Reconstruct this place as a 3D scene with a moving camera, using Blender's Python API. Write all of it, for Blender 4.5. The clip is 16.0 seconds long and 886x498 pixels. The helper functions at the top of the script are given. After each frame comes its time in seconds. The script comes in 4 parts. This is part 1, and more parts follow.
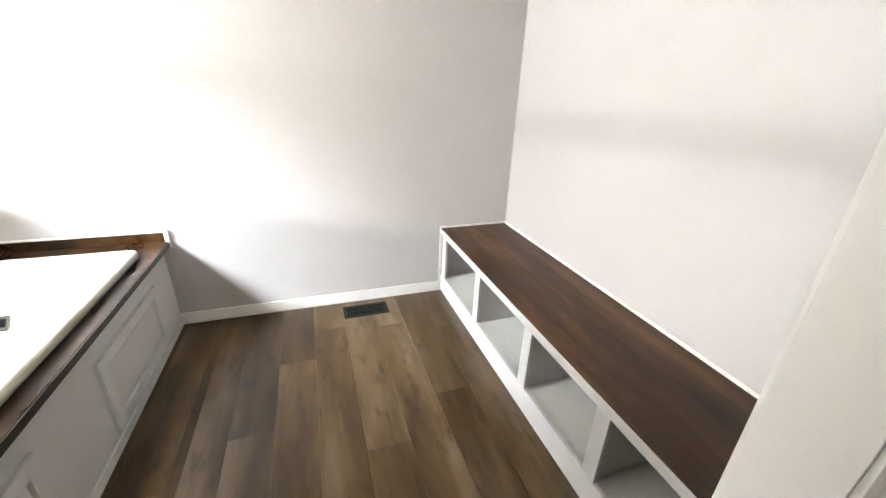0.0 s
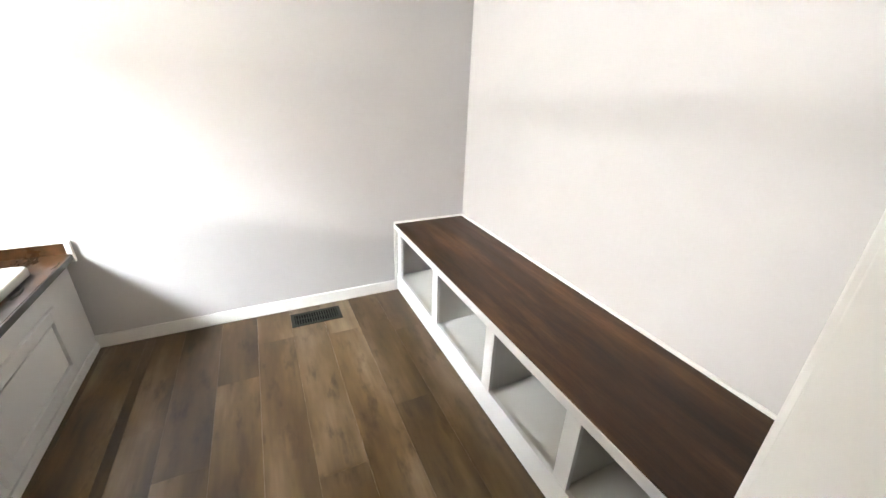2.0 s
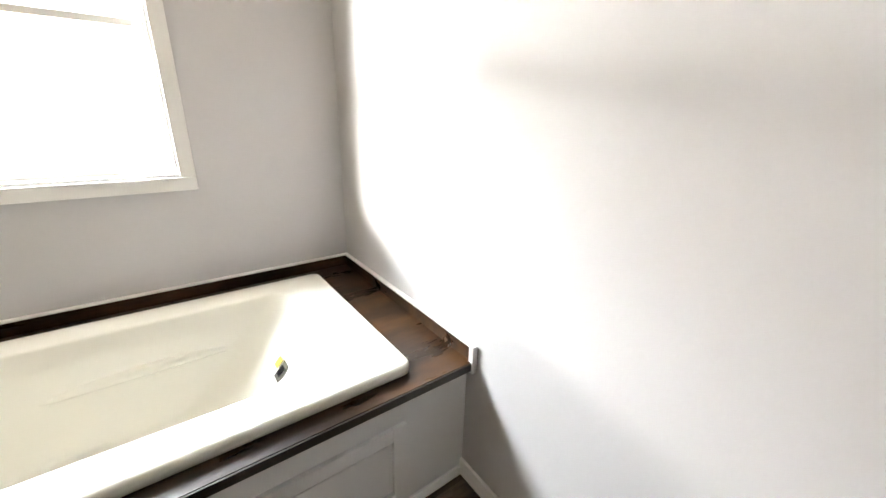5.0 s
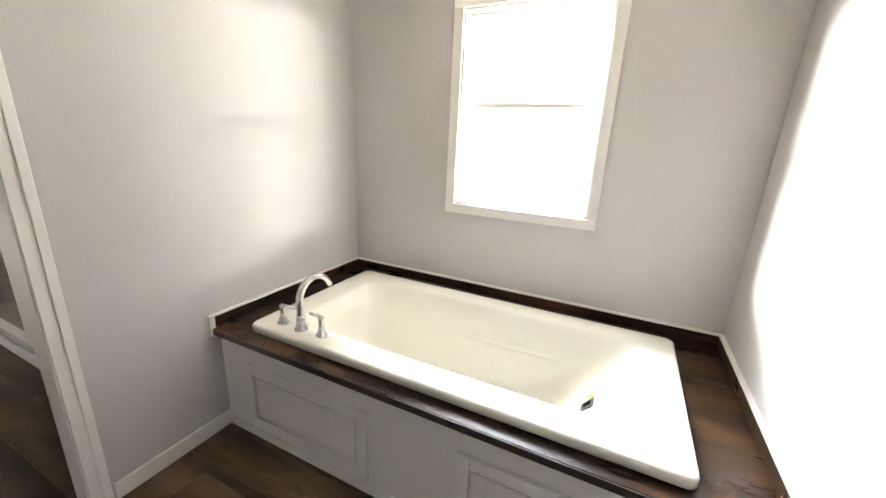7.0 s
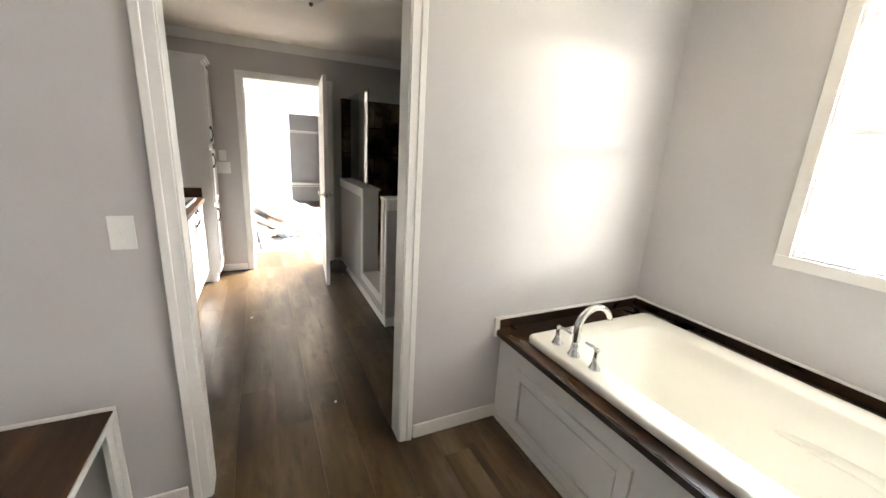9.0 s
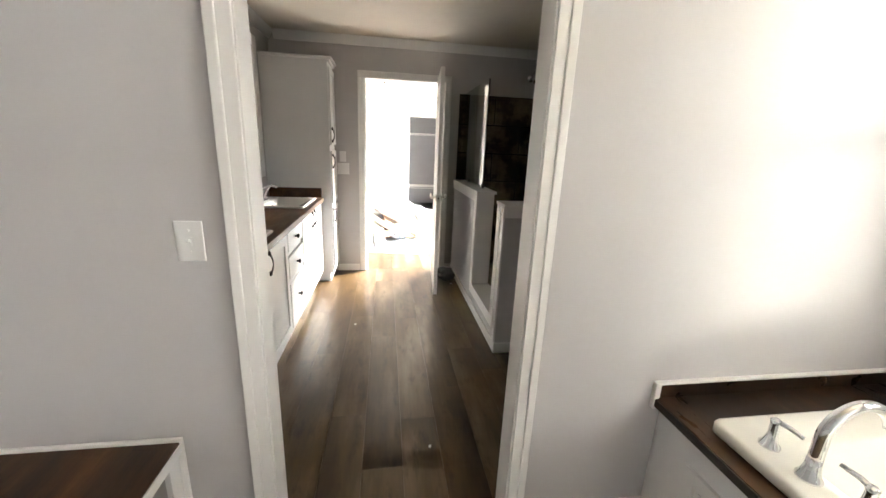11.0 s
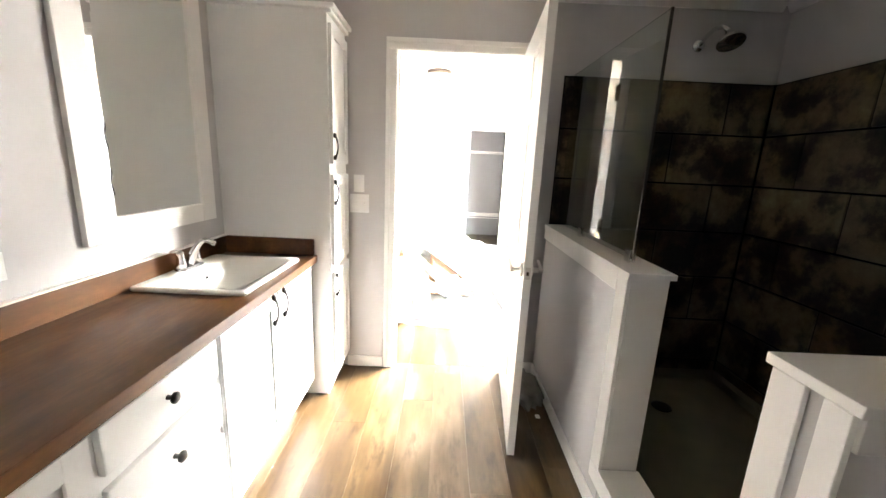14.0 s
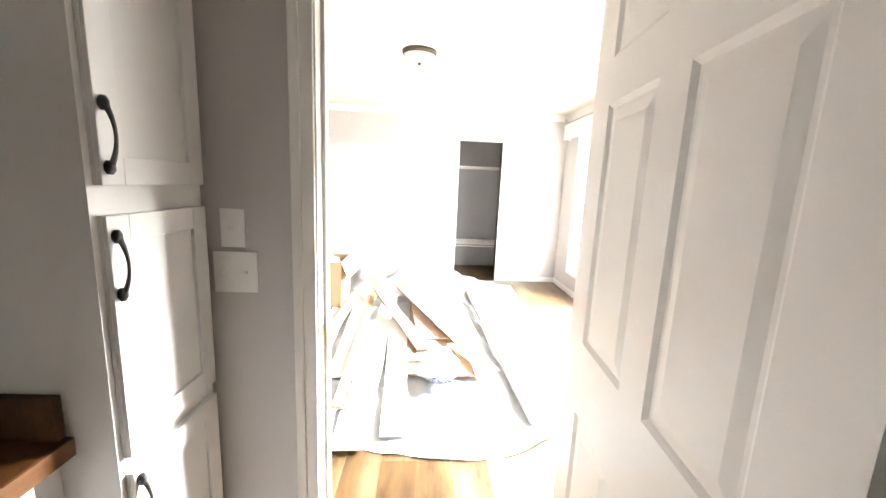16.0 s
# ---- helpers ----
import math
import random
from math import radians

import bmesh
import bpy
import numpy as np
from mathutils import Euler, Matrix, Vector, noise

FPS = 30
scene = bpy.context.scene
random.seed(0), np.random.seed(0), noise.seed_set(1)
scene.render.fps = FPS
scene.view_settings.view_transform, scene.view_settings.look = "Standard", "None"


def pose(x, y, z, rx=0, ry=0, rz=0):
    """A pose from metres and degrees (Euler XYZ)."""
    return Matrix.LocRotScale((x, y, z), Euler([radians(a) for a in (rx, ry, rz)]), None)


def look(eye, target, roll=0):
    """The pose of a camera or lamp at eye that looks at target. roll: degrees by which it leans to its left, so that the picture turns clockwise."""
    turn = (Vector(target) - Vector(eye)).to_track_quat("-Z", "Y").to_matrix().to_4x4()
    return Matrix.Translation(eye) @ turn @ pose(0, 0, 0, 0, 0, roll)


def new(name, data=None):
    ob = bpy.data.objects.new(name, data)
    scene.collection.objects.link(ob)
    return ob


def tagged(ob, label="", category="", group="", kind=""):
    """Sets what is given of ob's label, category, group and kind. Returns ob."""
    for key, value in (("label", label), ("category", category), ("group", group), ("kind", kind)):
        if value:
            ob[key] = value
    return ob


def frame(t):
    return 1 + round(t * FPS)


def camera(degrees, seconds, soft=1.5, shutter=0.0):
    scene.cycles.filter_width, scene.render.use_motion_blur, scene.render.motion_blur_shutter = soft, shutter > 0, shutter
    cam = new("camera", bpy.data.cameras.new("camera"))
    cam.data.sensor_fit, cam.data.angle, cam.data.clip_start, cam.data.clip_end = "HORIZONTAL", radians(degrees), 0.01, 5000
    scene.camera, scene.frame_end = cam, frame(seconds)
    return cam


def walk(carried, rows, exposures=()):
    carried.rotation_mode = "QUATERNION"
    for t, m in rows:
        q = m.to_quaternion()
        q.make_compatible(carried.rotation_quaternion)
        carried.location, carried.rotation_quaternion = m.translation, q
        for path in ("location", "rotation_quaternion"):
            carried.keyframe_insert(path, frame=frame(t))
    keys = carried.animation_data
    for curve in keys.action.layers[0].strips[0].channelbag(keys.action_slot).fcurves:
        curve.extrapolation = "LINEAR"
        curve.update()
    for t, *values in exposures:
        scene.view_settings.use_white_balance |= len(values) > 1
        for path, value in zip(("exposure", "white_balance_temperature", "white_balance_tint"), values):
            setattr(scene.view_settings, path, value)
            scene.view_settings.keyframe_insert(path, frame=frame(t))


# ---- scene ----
cam = camera(98.9, 16.0)

# brightness of the picture on the way, in stops
EXPOSURES = [(0, 0.4), (1.0, 0.58), (2.0, 0.48), (3.0, 0.33), (3.7, 0.22), (5.8, -0.08), (6.5, -0.02), (7.5, 0.25), (8.5, 0.35), (9.2, 0.38), (11.3, 0.45), (12.0, 0.88), (12.8, 1.4), (13.5, 1.3), (14.4, 1.2), (15.2, 0.9), (15.6, 0.55), (16, 0.0)]

PATH = [
    (0, (-1.422, 0.477, 1.377), (0.311, -0.142, 0.595), 2.2),
    (0.5, (-1.429, 0.435, 1.367), (0.23, -0.354, 0.575), 1.6),
    (1, (-1.444, 0.419, 1.371), (0.172, -0.435, 0.558), 1.8),
    (1.5, (-1.46, 0.35, 1.351), (0.165, -0.49, 0.543), 1.7),
    (2, (-1.304, 0.393, 1.335), (0.341, -0.411, 0.529), 2.0),
    (2.5, (-1.112, 0.405, 1.335), (0.62, -0.226, 0.558), 2.3),
    (3, (-0.928, 0.376, 1.318), (0.898, 0.028, 0.579), 2.7),
    (3.5, (-0.723, 0.384, 1.318), (1.141, 0.522, 0.608), 3.5),
    (3.7, (-0.595, 0.399, 1.317), (1.241, 0.727, 0.593), 3.7),
    (5.8, (0.376, 0.484, 1.355), (0.792, 2.348, 0.762), 2.0),
    (6, (0.39, 0.442, 1.375), (0.622, 2.34, 0.787), 2.4),
    (6.5, (0.486, 0.351, 1.419), (0.126, 2.229, 0.833), 2.1),
    (7, (0.406, 0.311, 1.418), (-0.418, 2.046, 0.858), 2.7),
    (7.5, (0.333, 0.3, 1.423), (-0.784, 1.868, 0.881), 2.8),
    (8, (0.228, 0.269, 1.4), (-1.1, 1.674, 0.889), 3.3),
    (8.5, (0.27, 0.221, 1.411), (-1.29, 1.371, 0.919), 3.4),
    (9, (0.323, 0.182, 1.436), (-1.416, 1.031, 0.933), 3.3),
    (9.2, (0.34, 0.177, 1.434), (-1.45, 0.913, 0.93), 3.2),
    (11.3, (-0.253, 0.336, 1.39), (-2.174, 0.541, 0.874), 2.5),
    (11.5, (-0.35, 0.36, 1.4), (-2.279, 0.482, 0.887), 2.6),
    (12, (-0.666, 0.304, 1.428), (-2.605, 0.274, 0.939), 2.6),
    (12.5, (-0.963, 0.302, 1.413), (-2.905, 0.259, 0.936), 2.7),
    (13, (-1.274, 0.399, 1.412), (-3.221, 0.363, 0.955), 2.4),
    (13.5, (-1.595, 0.353, 1.408), (-3.546, 0.338, 0.966), 2.5),
    (14, (-1.917, 0.376, 1.39), (-3.87, 0.385, 0.96), 2.6),
    (14.5, (-2.271, 0.43, 1.415), (-4.225, 0.48, 0.99), 2.5),
    (15, (-2.61, 0.317, 1.411), (-4.569, 0.399, 1.015), 2.6),
    (15.5, (-2.909, 0.303, 1.392), (-4.875, 0.388, 1.031), 2.8),
    (16, (-3.269, 0.377, 1.403), (-5.237, 0.465, 1.062), 2.5),
]
walk(cam, [(t, look(eye, target, roll)) for t, eye, target, roll in PATH], EXPOSURES)

# ---- world, lamps, exposure ----
world = bpy.data.worlds.new("world")
scene.world = world
world.use_nodes = True
wn = world.node_tree
sky = wn.nodes.new("ShaderNodeTexSky")
sky.sky_type = "NISHITA"
sky.sun_disc = False
sky.sun_elevation, sky.sun_rotation = radians(38), radians(-25)
wn.links.new(sky.outputs[0], wn.nodes["Background"].inputs[0])
wn.nodes["Background"].inputs[1].default_value = 0.1


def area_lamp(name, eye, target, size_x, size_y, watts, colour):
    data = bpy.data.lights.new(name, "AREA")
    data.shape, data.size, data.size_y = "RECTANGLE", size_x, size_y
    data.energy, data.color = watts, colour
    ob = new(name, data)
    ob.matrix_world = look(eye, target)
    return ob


sun = bpy.data.lights.new("sun", "SUN")
sun.energy, sun.angle, sun.color = 3.0, radians(0.6), (1.0, 0.95, 0.87)
sun_ob = new("sun", sun)
sun_ob.matrix_world = look((0, 0, 30), (-8.0, -21.0, 0))

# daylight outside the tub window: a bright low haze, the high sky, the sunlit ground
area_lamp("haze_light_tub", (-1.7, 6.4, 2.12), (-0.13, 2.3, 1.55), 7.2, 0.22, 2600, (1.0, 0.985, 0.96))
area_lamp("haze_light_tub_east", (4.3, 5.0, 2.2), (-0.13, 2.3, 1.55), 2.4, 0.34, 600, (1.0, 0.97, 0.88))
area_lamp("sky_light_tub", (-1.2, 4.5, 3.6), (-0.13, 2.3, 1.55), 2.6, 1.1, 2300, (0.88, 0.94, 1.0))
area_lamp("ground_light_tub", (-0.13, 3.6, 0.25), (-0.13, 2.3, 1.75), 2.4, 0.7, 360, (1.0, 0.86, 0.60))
# lamp added outside, aimed through the doorway; sky light in the bedroom's window
area_lamp("added_light_bedroom", (-9.2, 5.5, 3.5), (-4.33, 0.45, 0.28), 6.2, 1.2, 28000, (1.0, 0.978, 0.94))
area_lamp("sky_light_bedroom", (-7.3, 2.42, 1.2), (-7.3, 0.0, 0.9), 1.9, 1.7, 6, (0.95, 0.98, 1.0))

# ---- materials ----


def nodes_of(name):
    m = bpy.data.materials.new(name)
    m.use_nodes = True
    return m, m.node_tree, m.node_tree.nodes["Principled BSDF"]


def coords(nt, scale=(1, 1, 1), space="Object"):
    if space == "World":
        src = nt.nodes.new("ShaderNodeNewGeometry").outputs["Position"]
    else:
        src = nt.nodes.new("ShaderNodeTexCoord").outputs["Object"]
    mp = nt.nodes.new("ShaderNodeMapping")
    mp.inputs["Scale"].default_value = scale
    nt.links.new(src, mp.inputs["Vector"])
    return mp.outputs[0]


def noise_of(nt, vec, scale, detail=4, rough=0.6):
    n = nt.nodes.new("ShaderNodeTexNoise")
    n.inputs["Scale"].default_value, n.inputs["Detail"].default_value, n.inputs["Roughness"].default_value = scale, detail, rough
    nt.links.new(vec, n.inputs["Vector"])
    return n.outputs[0]


def ramp_of(nt, fac, stops):
    r = nt.nodes.new("ShaderNodeValToRGB")
    els = r.color_ramp.elements
    while len(els) < len(stops):
        els.new(0.5)
    for e, (p, c) in zip(els, stops):
        e.position, e.color = p, (*c, 1)
    nt.links.new(fac, r.inputs[0])
    return r.outputs[0]


def mixed(nt, a, b, fac, mode="MIX"):
    x = nt.nodes.new("ShaderNodeMix")
    x.data_type, x.blend_type = "RGBA", mode
    for sock, v in ((x.inputs[0], fac), (x.inputs[6], a), (x.inputs[7], b)):
        if isinstance(v, (int, float)):
            sock.default_value = v
        elif isinstance(v, tuple):
            sock.default_value = (*v, 1)
        else:
            nt.links.new(v, sock)
    return x.outputs[2]


def bump_of(nt, bsdf, height, strength, distance=0.002):
    b = nt.nodes.new("ShaderNodeBump")
    b.inputs["Strength"].default_value, b.inputs["Distance"].default_value = strength, distance
    nt.links.new(height, b.inputs["Height"])
    nt.links.new(b.outputs[0], bsdf.inputs["Normal"])


def paint(name, colour, rough=0.5, vary=0.05, grain=120, bump=0.15, spec=0.4):
    """Painted surface: faint roller texture and faint large clouding."""
    m, nt, b = nodes_of(name)
    v = coords(nt, space="World")
    big = noise_of(nt, v, 1.7, 3)
    dark = tuple(c * (1 - vary) for c in colour)
    light = tuple(min(1, c * (1 + vary)) for c in colour)
    nt.links.new(ramp_of(nt, big, [(0.3, dark), (0.7, light)]), b.inputs["Base Color"])
    b.inputs["Roughness"].default_value = rough
    b.inputs["Specular IOR Level"].default_value = spec
    bump_of(nt, b, noise_of(nt, v, grain, 3), bump, 0.001)
    return m


def plain(name, colour, rough=0.4, metal=0.0, spec=0.5, grain=0.0):
    m, nt, b = nodes_of(name)
    b.inputs["Base Color"].default_value = (*colour, 1)
    b.inputs["Roughness"].default_value, b.inputs["Metallic"].default_value = rough, metal
    b.inputs["Specular IOR Level"].default_value = spec
    if grain:
        bump_of(nt, b, noise_of(nt, coords(nt, space="World"), grain, 3), 0.1, 0.001)
    return m


def wood(name, tones, along="x", rough=0.42, bump=0.25, spec=0.4):
    """Wood: streaks along one axis, a tone of its own for each piece."""
    m, nt, b = nodes_of(name)
    base = coords(nt, (0.55, 8, 8) if along == "x" else (8, 0.55, 8), "World")
    info = nt.nodes.new("ShaderNodeObjectInfo")
    add = nt.nodes.new("ShaderNodeVectorMath")
    add.operation = "MULTIPLY_ADD"
    add.inputs[1].default_value = (1, 1, 1)
    nt.links.new(base, add.inputs[0])
    comb = nt.nodes.new("ShaderNodeCombineXYZ")
    mul = nt.nodes.new("ShaderNodeMath")
    mul.operation, mul.inputs[1].default_value = "MULTIPLY", 37.0
    nt.links.new(info.outputs["Random"], mul.inputs[0])
    for k in range(3):
        nt.links.new(mul.outputs[0], comb.inputs[k])
    nt.links.new(comb.outputs[0], add.inputs[2])
    v = add.outputs[0]
    col = ramp_of(nt, noise_of(nt, v, 2.2, 8, 0.65), [(0.28, tones[0]), (0.5, tones[1]), (0.72, tones[2])])
    fine = noise_of(nt, v, 14, 5, 0.7)
    col = mixed(nt, col, ramp_of(nt, fine, [(0.35, (0.55, 0.52, 0.5)), (0.65, (1, 1, 1))]), 0.55, "MULTIPLY")
    tone = ramp_of(nt, info.outputs["Random"], [(0.0, (0.66, 0.62, 0.58)), (0.5, (0.92, 0.92, 0.92)), (1.0, (1.12, 1.11, 1.09))])
    nt.links.new(mixed(nt, col, tone, 1.0, "MULTIPLY"), b.inputs["Base Color"])
    nt.links.new(ramp_of(nt, fine, [(0.3, (rough + 0.08,) * 3), (0.7, (rough - 0.05,) * 3)]), b.inputs["Roughness"])
    b.inputs["Specular IOR Level"].default_value = spec
    bump_of(nt, b, fine, bump, 0.0008)
    return m


M_WALL = paint("wall_paint", (0.50, 0.487, 0.483), 0.62, 0.03, 90, 0.2, 0.3)
M_CEIL = paint("ceiling_texture", (0.74, 0.70, 0.635), 0.8, 0.05, 45, 0.6, 0.2)
M_TRIM = paint("white_trim", (0.80, 0.79, 0.77), 0.35, 0.02, 60, 0.05)
M_CAB = paint("cabinet_white", (0.78, 0.78, 0.775), 0.32, 0.02, 60, 0.06)
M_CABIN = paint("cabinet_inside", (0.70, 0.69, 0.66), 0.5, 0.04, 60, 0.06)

def floor_wood(name, tones, rough=0.29, spec=0.34):
    """Plank print: a tone, an offset and a figure of its own for each plank; long grain, soft clouds, small dark knots."""
    m, nt, b = nodes_of(name)
    info = nt.nodes.new("ShaderNodeObjectInfo")
    shift = nt.nodes.new("ShaderNodeVectorMath")
    shift.operation = "MULTIPLY_ADD"
    shift.inputs[1].default_value = (1, 1, 0)
    comb = nt.nodes.new("ShaderNodeCombineXYZ")
    for k, by in enumerate((23.0, 31.0, 17.0)):
        mul = nt.nodes.new("ShaderNodeMath")
        mul.operation, mul.inputs[1].default_value = "MULTIPLY", by
        nt.links.new(info.outputs["Random"], mul.inputs[0])
        nt.links.new(mul.outputs[0], comb.inputs[k])
    nt.links.new(nt.nodes.new("ShaderNodeNewGeometry").outputs["Position"], shift.inputs[0])
    nt.links.new(comb.outputs[0], shift.inputs[2])

    def scaled(sx, sy):
        mp = nt.nodes.new("ShaderNodeMapping")
        mp.inputs["Scale"].default_value = (sx, sy, 1)
        nt.links.new(shift.outputs[0], mp.inputs["Vector"])
        return mp.outputs[0]

    cloud = noise_of(nt, scaled(1.3, 5.5), 1.0, 4, 0.55)
    col = ramp_of(nt, cloud, [(0.30, tones[0]), (0.50, tones[1]), (0.70, tones[2])])
    grain = noise_of(nt, scaled(1.6, 38.0), 1.0, 4, 0.55)
    col = mixed(nt, col, ramp_of(nt, grain, [(0.34, (0.62, 0.57, 0.52)), (0.62, (1.06, 1.06, 1.05))]), 0.4, "MULTIPLY")
    flame = noise_of(nt, scaled(5.0, 15.0), 1.0, 4, 0.65)
    col = mixed(nt, col, ramp_of(nt, flame, [(0.28, (0.28, 0.20, 0.13)), (0.46, (1, 1, 1))]), 0.85, "MULTIPLY")
    tone = ramp_of(nt, info.outputs["Random"], [(0.0, (0.72, 0.68, 0.63)), (0.5, (0.93, 0.92, 0.90)), (1.0, (1.12, 1.11, 1.09))])
    nt.links.new(mixed(nt, col, tone, 1.0, "MULTIPLY"), b.inputs["Base Color"])
    b.inputs["Roughness"].default_value = rough
    b.inputs["Specular IOR Level"].default_value = spec
    return m


M_FLOOR = floor_wood("floor_plank", ((0.023, 0.0112, 0.0032), (0.070, 0.0435, 0.0185), (0.145, 0.106, 0.066)))


def laminate(name, tones, rough=0.36, grain=0.6, run=1.0, spec=0.3):
    """Brown stone-and-wood print: soft blotches with a slight run along x."""
    m, nt, b = nodes_of(name)
    v = coords(nt, (1.0 / run, 1.8 * run, 1.8 * run), "World")
    big = noise_of(nt, v, 2.4, 7, 0.6)
    col = ramp_of(nt, big, [(0.3, tones[0]), (0.5, tones[1]), (0.72, tones[2])])
    fine = noise_of(nt, v, 34, 5, 0.7)
    col = mixed(nt, col, ramp_of(nt, fine, [(0.32, (0.7, 0.66, 0.62)), (0.66, (1.1, 1.1, 1.1))]), grain, "MULTIPLY")
    nt.links.new(col, b.inputs["Base Color"])
    nt.links.new(ramp_of(nt, noise_of(nt, v, 5, 4), [(0.3, (rough + 0.08,) * 3), (0.7, (rough - 0.05,) * 3)]), b.inputs["Roughness"])
    b.inputs["Specular IOR Level"].default_value = spec
    bump_of(nt, b, noise_of(nt, v, 3.0, 1), 0.02, 0.001)
    return m


M_LAM = laminate("dark_deck_print", ((0.003, 0.0012, 0.0005), (0.014, 0.006, 0.0022), (0.066, 0.030, 0.011)), 0.30, 0.3, 1.3, 0.2)
M_COUNTER = laminate("brown_worktop_print", ((0.022, 0.0075, 0.0019), (0.066, 0.027, 0.0078), (0.132, 0.060, 0.019)), 0.36, 0.7, 1.5, 0.16)
M_LAMEDGE = plain("dark_laminate_edge", (0.016, 0.011, 0.009), 0.35)
M_BENCH = laminate("bench_wood_print", ((0.012, 0.0048, 0.0016), (0.046, 0.020, 0.0075), (0.135, 0.068, 0.028)), 0.38, 0.8, 2.0, 0.2)
M_GAP = plain("floor_gap", (0.055, 0.036, 0.022), 0.9)
M_CHROME = plain("chrome", (0.78, 0.79, 0.80), 0.12, 1.0)
M_NICKEL = plain("satin_nickel", (0.62, 0.60, 0.57), 0.28, 1.0)
M_BLACK = plain("black_metal", (0.012, 0.011, 0.010), 0.38, 0.0, 0.5)
M_DRAIN = plain("dull_drain_metal", (0.26, 0.25, 0.22), 0.45, 0.3)
M_BRASS = plain("dull_brass", (0.40, 0.27, 0.12), 0.35, 1.0)
M_VENT = plain("vent_metal", (0.016, 0.017, 0.014), 0.7, 0.0, 0.15)
M_BRONZE = plain("dark_bronze", (0.07, 0.05, 0.035), 0.4, 0.6)
M_PORC = plain("white_porcelain", (0.80, 0.80, 0.77), 0.12, 0.0, 0.5)
M_ACRYL = plain("ivory_acrylic", (0.80, 0.785, 0.72), 0.16, 0.0, 0.5)
M_PLATE = plain("white_plate_plastic", (0.80, 0.80, 0.79), 0.35)
# near-black for joints and print; also painted shade in holes and gaps
M_DARK = plain("dark_slot", (0.004, 0.004, 0.004), 0.9, 0.0, 0.0)
M_CARD = paint("cardboard", (0.36, 0.25, 0.155), 0.8, 0.12, 30, 0.3, 0.2)
M_CARD3 = paint("pinkish_cardboard_sheet", (0.36, 0.265, 0.20), 0.8, 0.12, 25, 0.3, 0.2)
M_CARD2 = paint("brown_cardboard_sheet", (0.28, 0.195, 0.135), 0.8, 0.14, 25, 0.3, 0.2)
M_OAK = wood("oak_board", ((0.32, 0.21, 0.12), (0.42, 0.30, 0.18), (0.50, 0.37, 0.24)), "x", 0.5)
M_OFFCUT = wood("offcut_plank", ((0.10, 0.073, 0.056), (0.15, 0.112, 0.087), (0.20, 0.156, 0.125)), "x", 0.45)
M_FILM = plain("plastic_film", (0.78, 0.81, 0.85), 0.25, 0.0, 0.5, 18)
M_BLUE = plain("print_blue_grey", (0.20, 0.25, 0.36), 0.6)
M_STICKER = plain("dark_olive_sticker", (0.045, 0.042, 0.032), 0.7, 0.0, 0.2)
M_YELLOW = plain("yellow_sticker", (0.75, 0.50, 0.03), 0.5)
# closet's dimness is put into this paint, darker than the room walls
M_CLOSET = paint("closet_shade_grey", (0.30, 0.30, 0.31), 0.7, 0.05, 60, 0.15, 0.3)
M_GREY = plain("rubber_grey", (0.10, 0.10, 0.10), 0.6)
M_OUT = paint("outdoor_ground", (0.34, 0.31, 0.24), 0.9, 0.2, 6, 0.4, 0.2)


def glassy(name, colour, ior=1.45):
    m, nt, b = nodes_of(name)
    b.inputs["Base Color"].default_value = (*colour, 1)
    b.inputs["Roughness"].default_value, b.inputs["IOR"].default_value = 0.0, ior
    b.inputs["Transmission Weight"].default_value = 1.0
    return m


M_GLASS = glassy("clear_glass", (0.97, 0.98, 0.98))
M_SHGLASS = glassy("shower_glass", (0.86, 0.93, 0.90))
M_MIRROR = plain("mirror_silver", (0.88, 0.90, 0.88), 0.01, 1.0)
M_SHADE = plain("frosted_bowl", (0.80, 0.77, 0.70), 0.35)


def stone_tile():
    m, nt, b = nodes_of("stone_tile")
    v = coords(nt, space="World")
    info = nt.nodes.new("ShaderNodeObjectInfo")
    big = noise_of(nt, v, 3.4, 6, 0.62)
    col = ramp_of(nt, big, [(0.38, (0.005, 0.0035, 0.002)), (0.47, (0.034, 0.026, 0.015)), (0.54, (0.115, 0.094, 0.058)), (0.66, (0.165, 0.142, 0.092))])
    fine = noise_of(nt, v, 22, 6, 0.7)
    col = mixed(nt, col, ramp_of(nt, fine, [(0.3, (0.6, 0.56, 0.5)), (0.7, (1.1, 1.08, 1.0))]), 0.7, "MULTIPLY")
    tone = ramp_of(nt, info.outputs["Random"], [(0, (0.75, 0.72, 0.7)), (1, (1.15, 1.12, 1.05))])
    nt.links.new(mixed(nt, col, tone, 1.0, "MULTIPLY"), b.inputs["Base Color"])
    b.inputs["Roughness"].default_value = 0.55
    b.inputs["Specular IOR Level"].default_value = 0.25
    bump_of(nt, b, fine, 0.3, 0.0015)
    return m


M_TILE = stone_tile()
M_PAN = paint("shower_pan_speckle", (0.21, 0.195, 0.14), 0.6, 0.25, 150, 0.3, 0.3)

# ---- mesh helpers ----
ORIGIN = {}


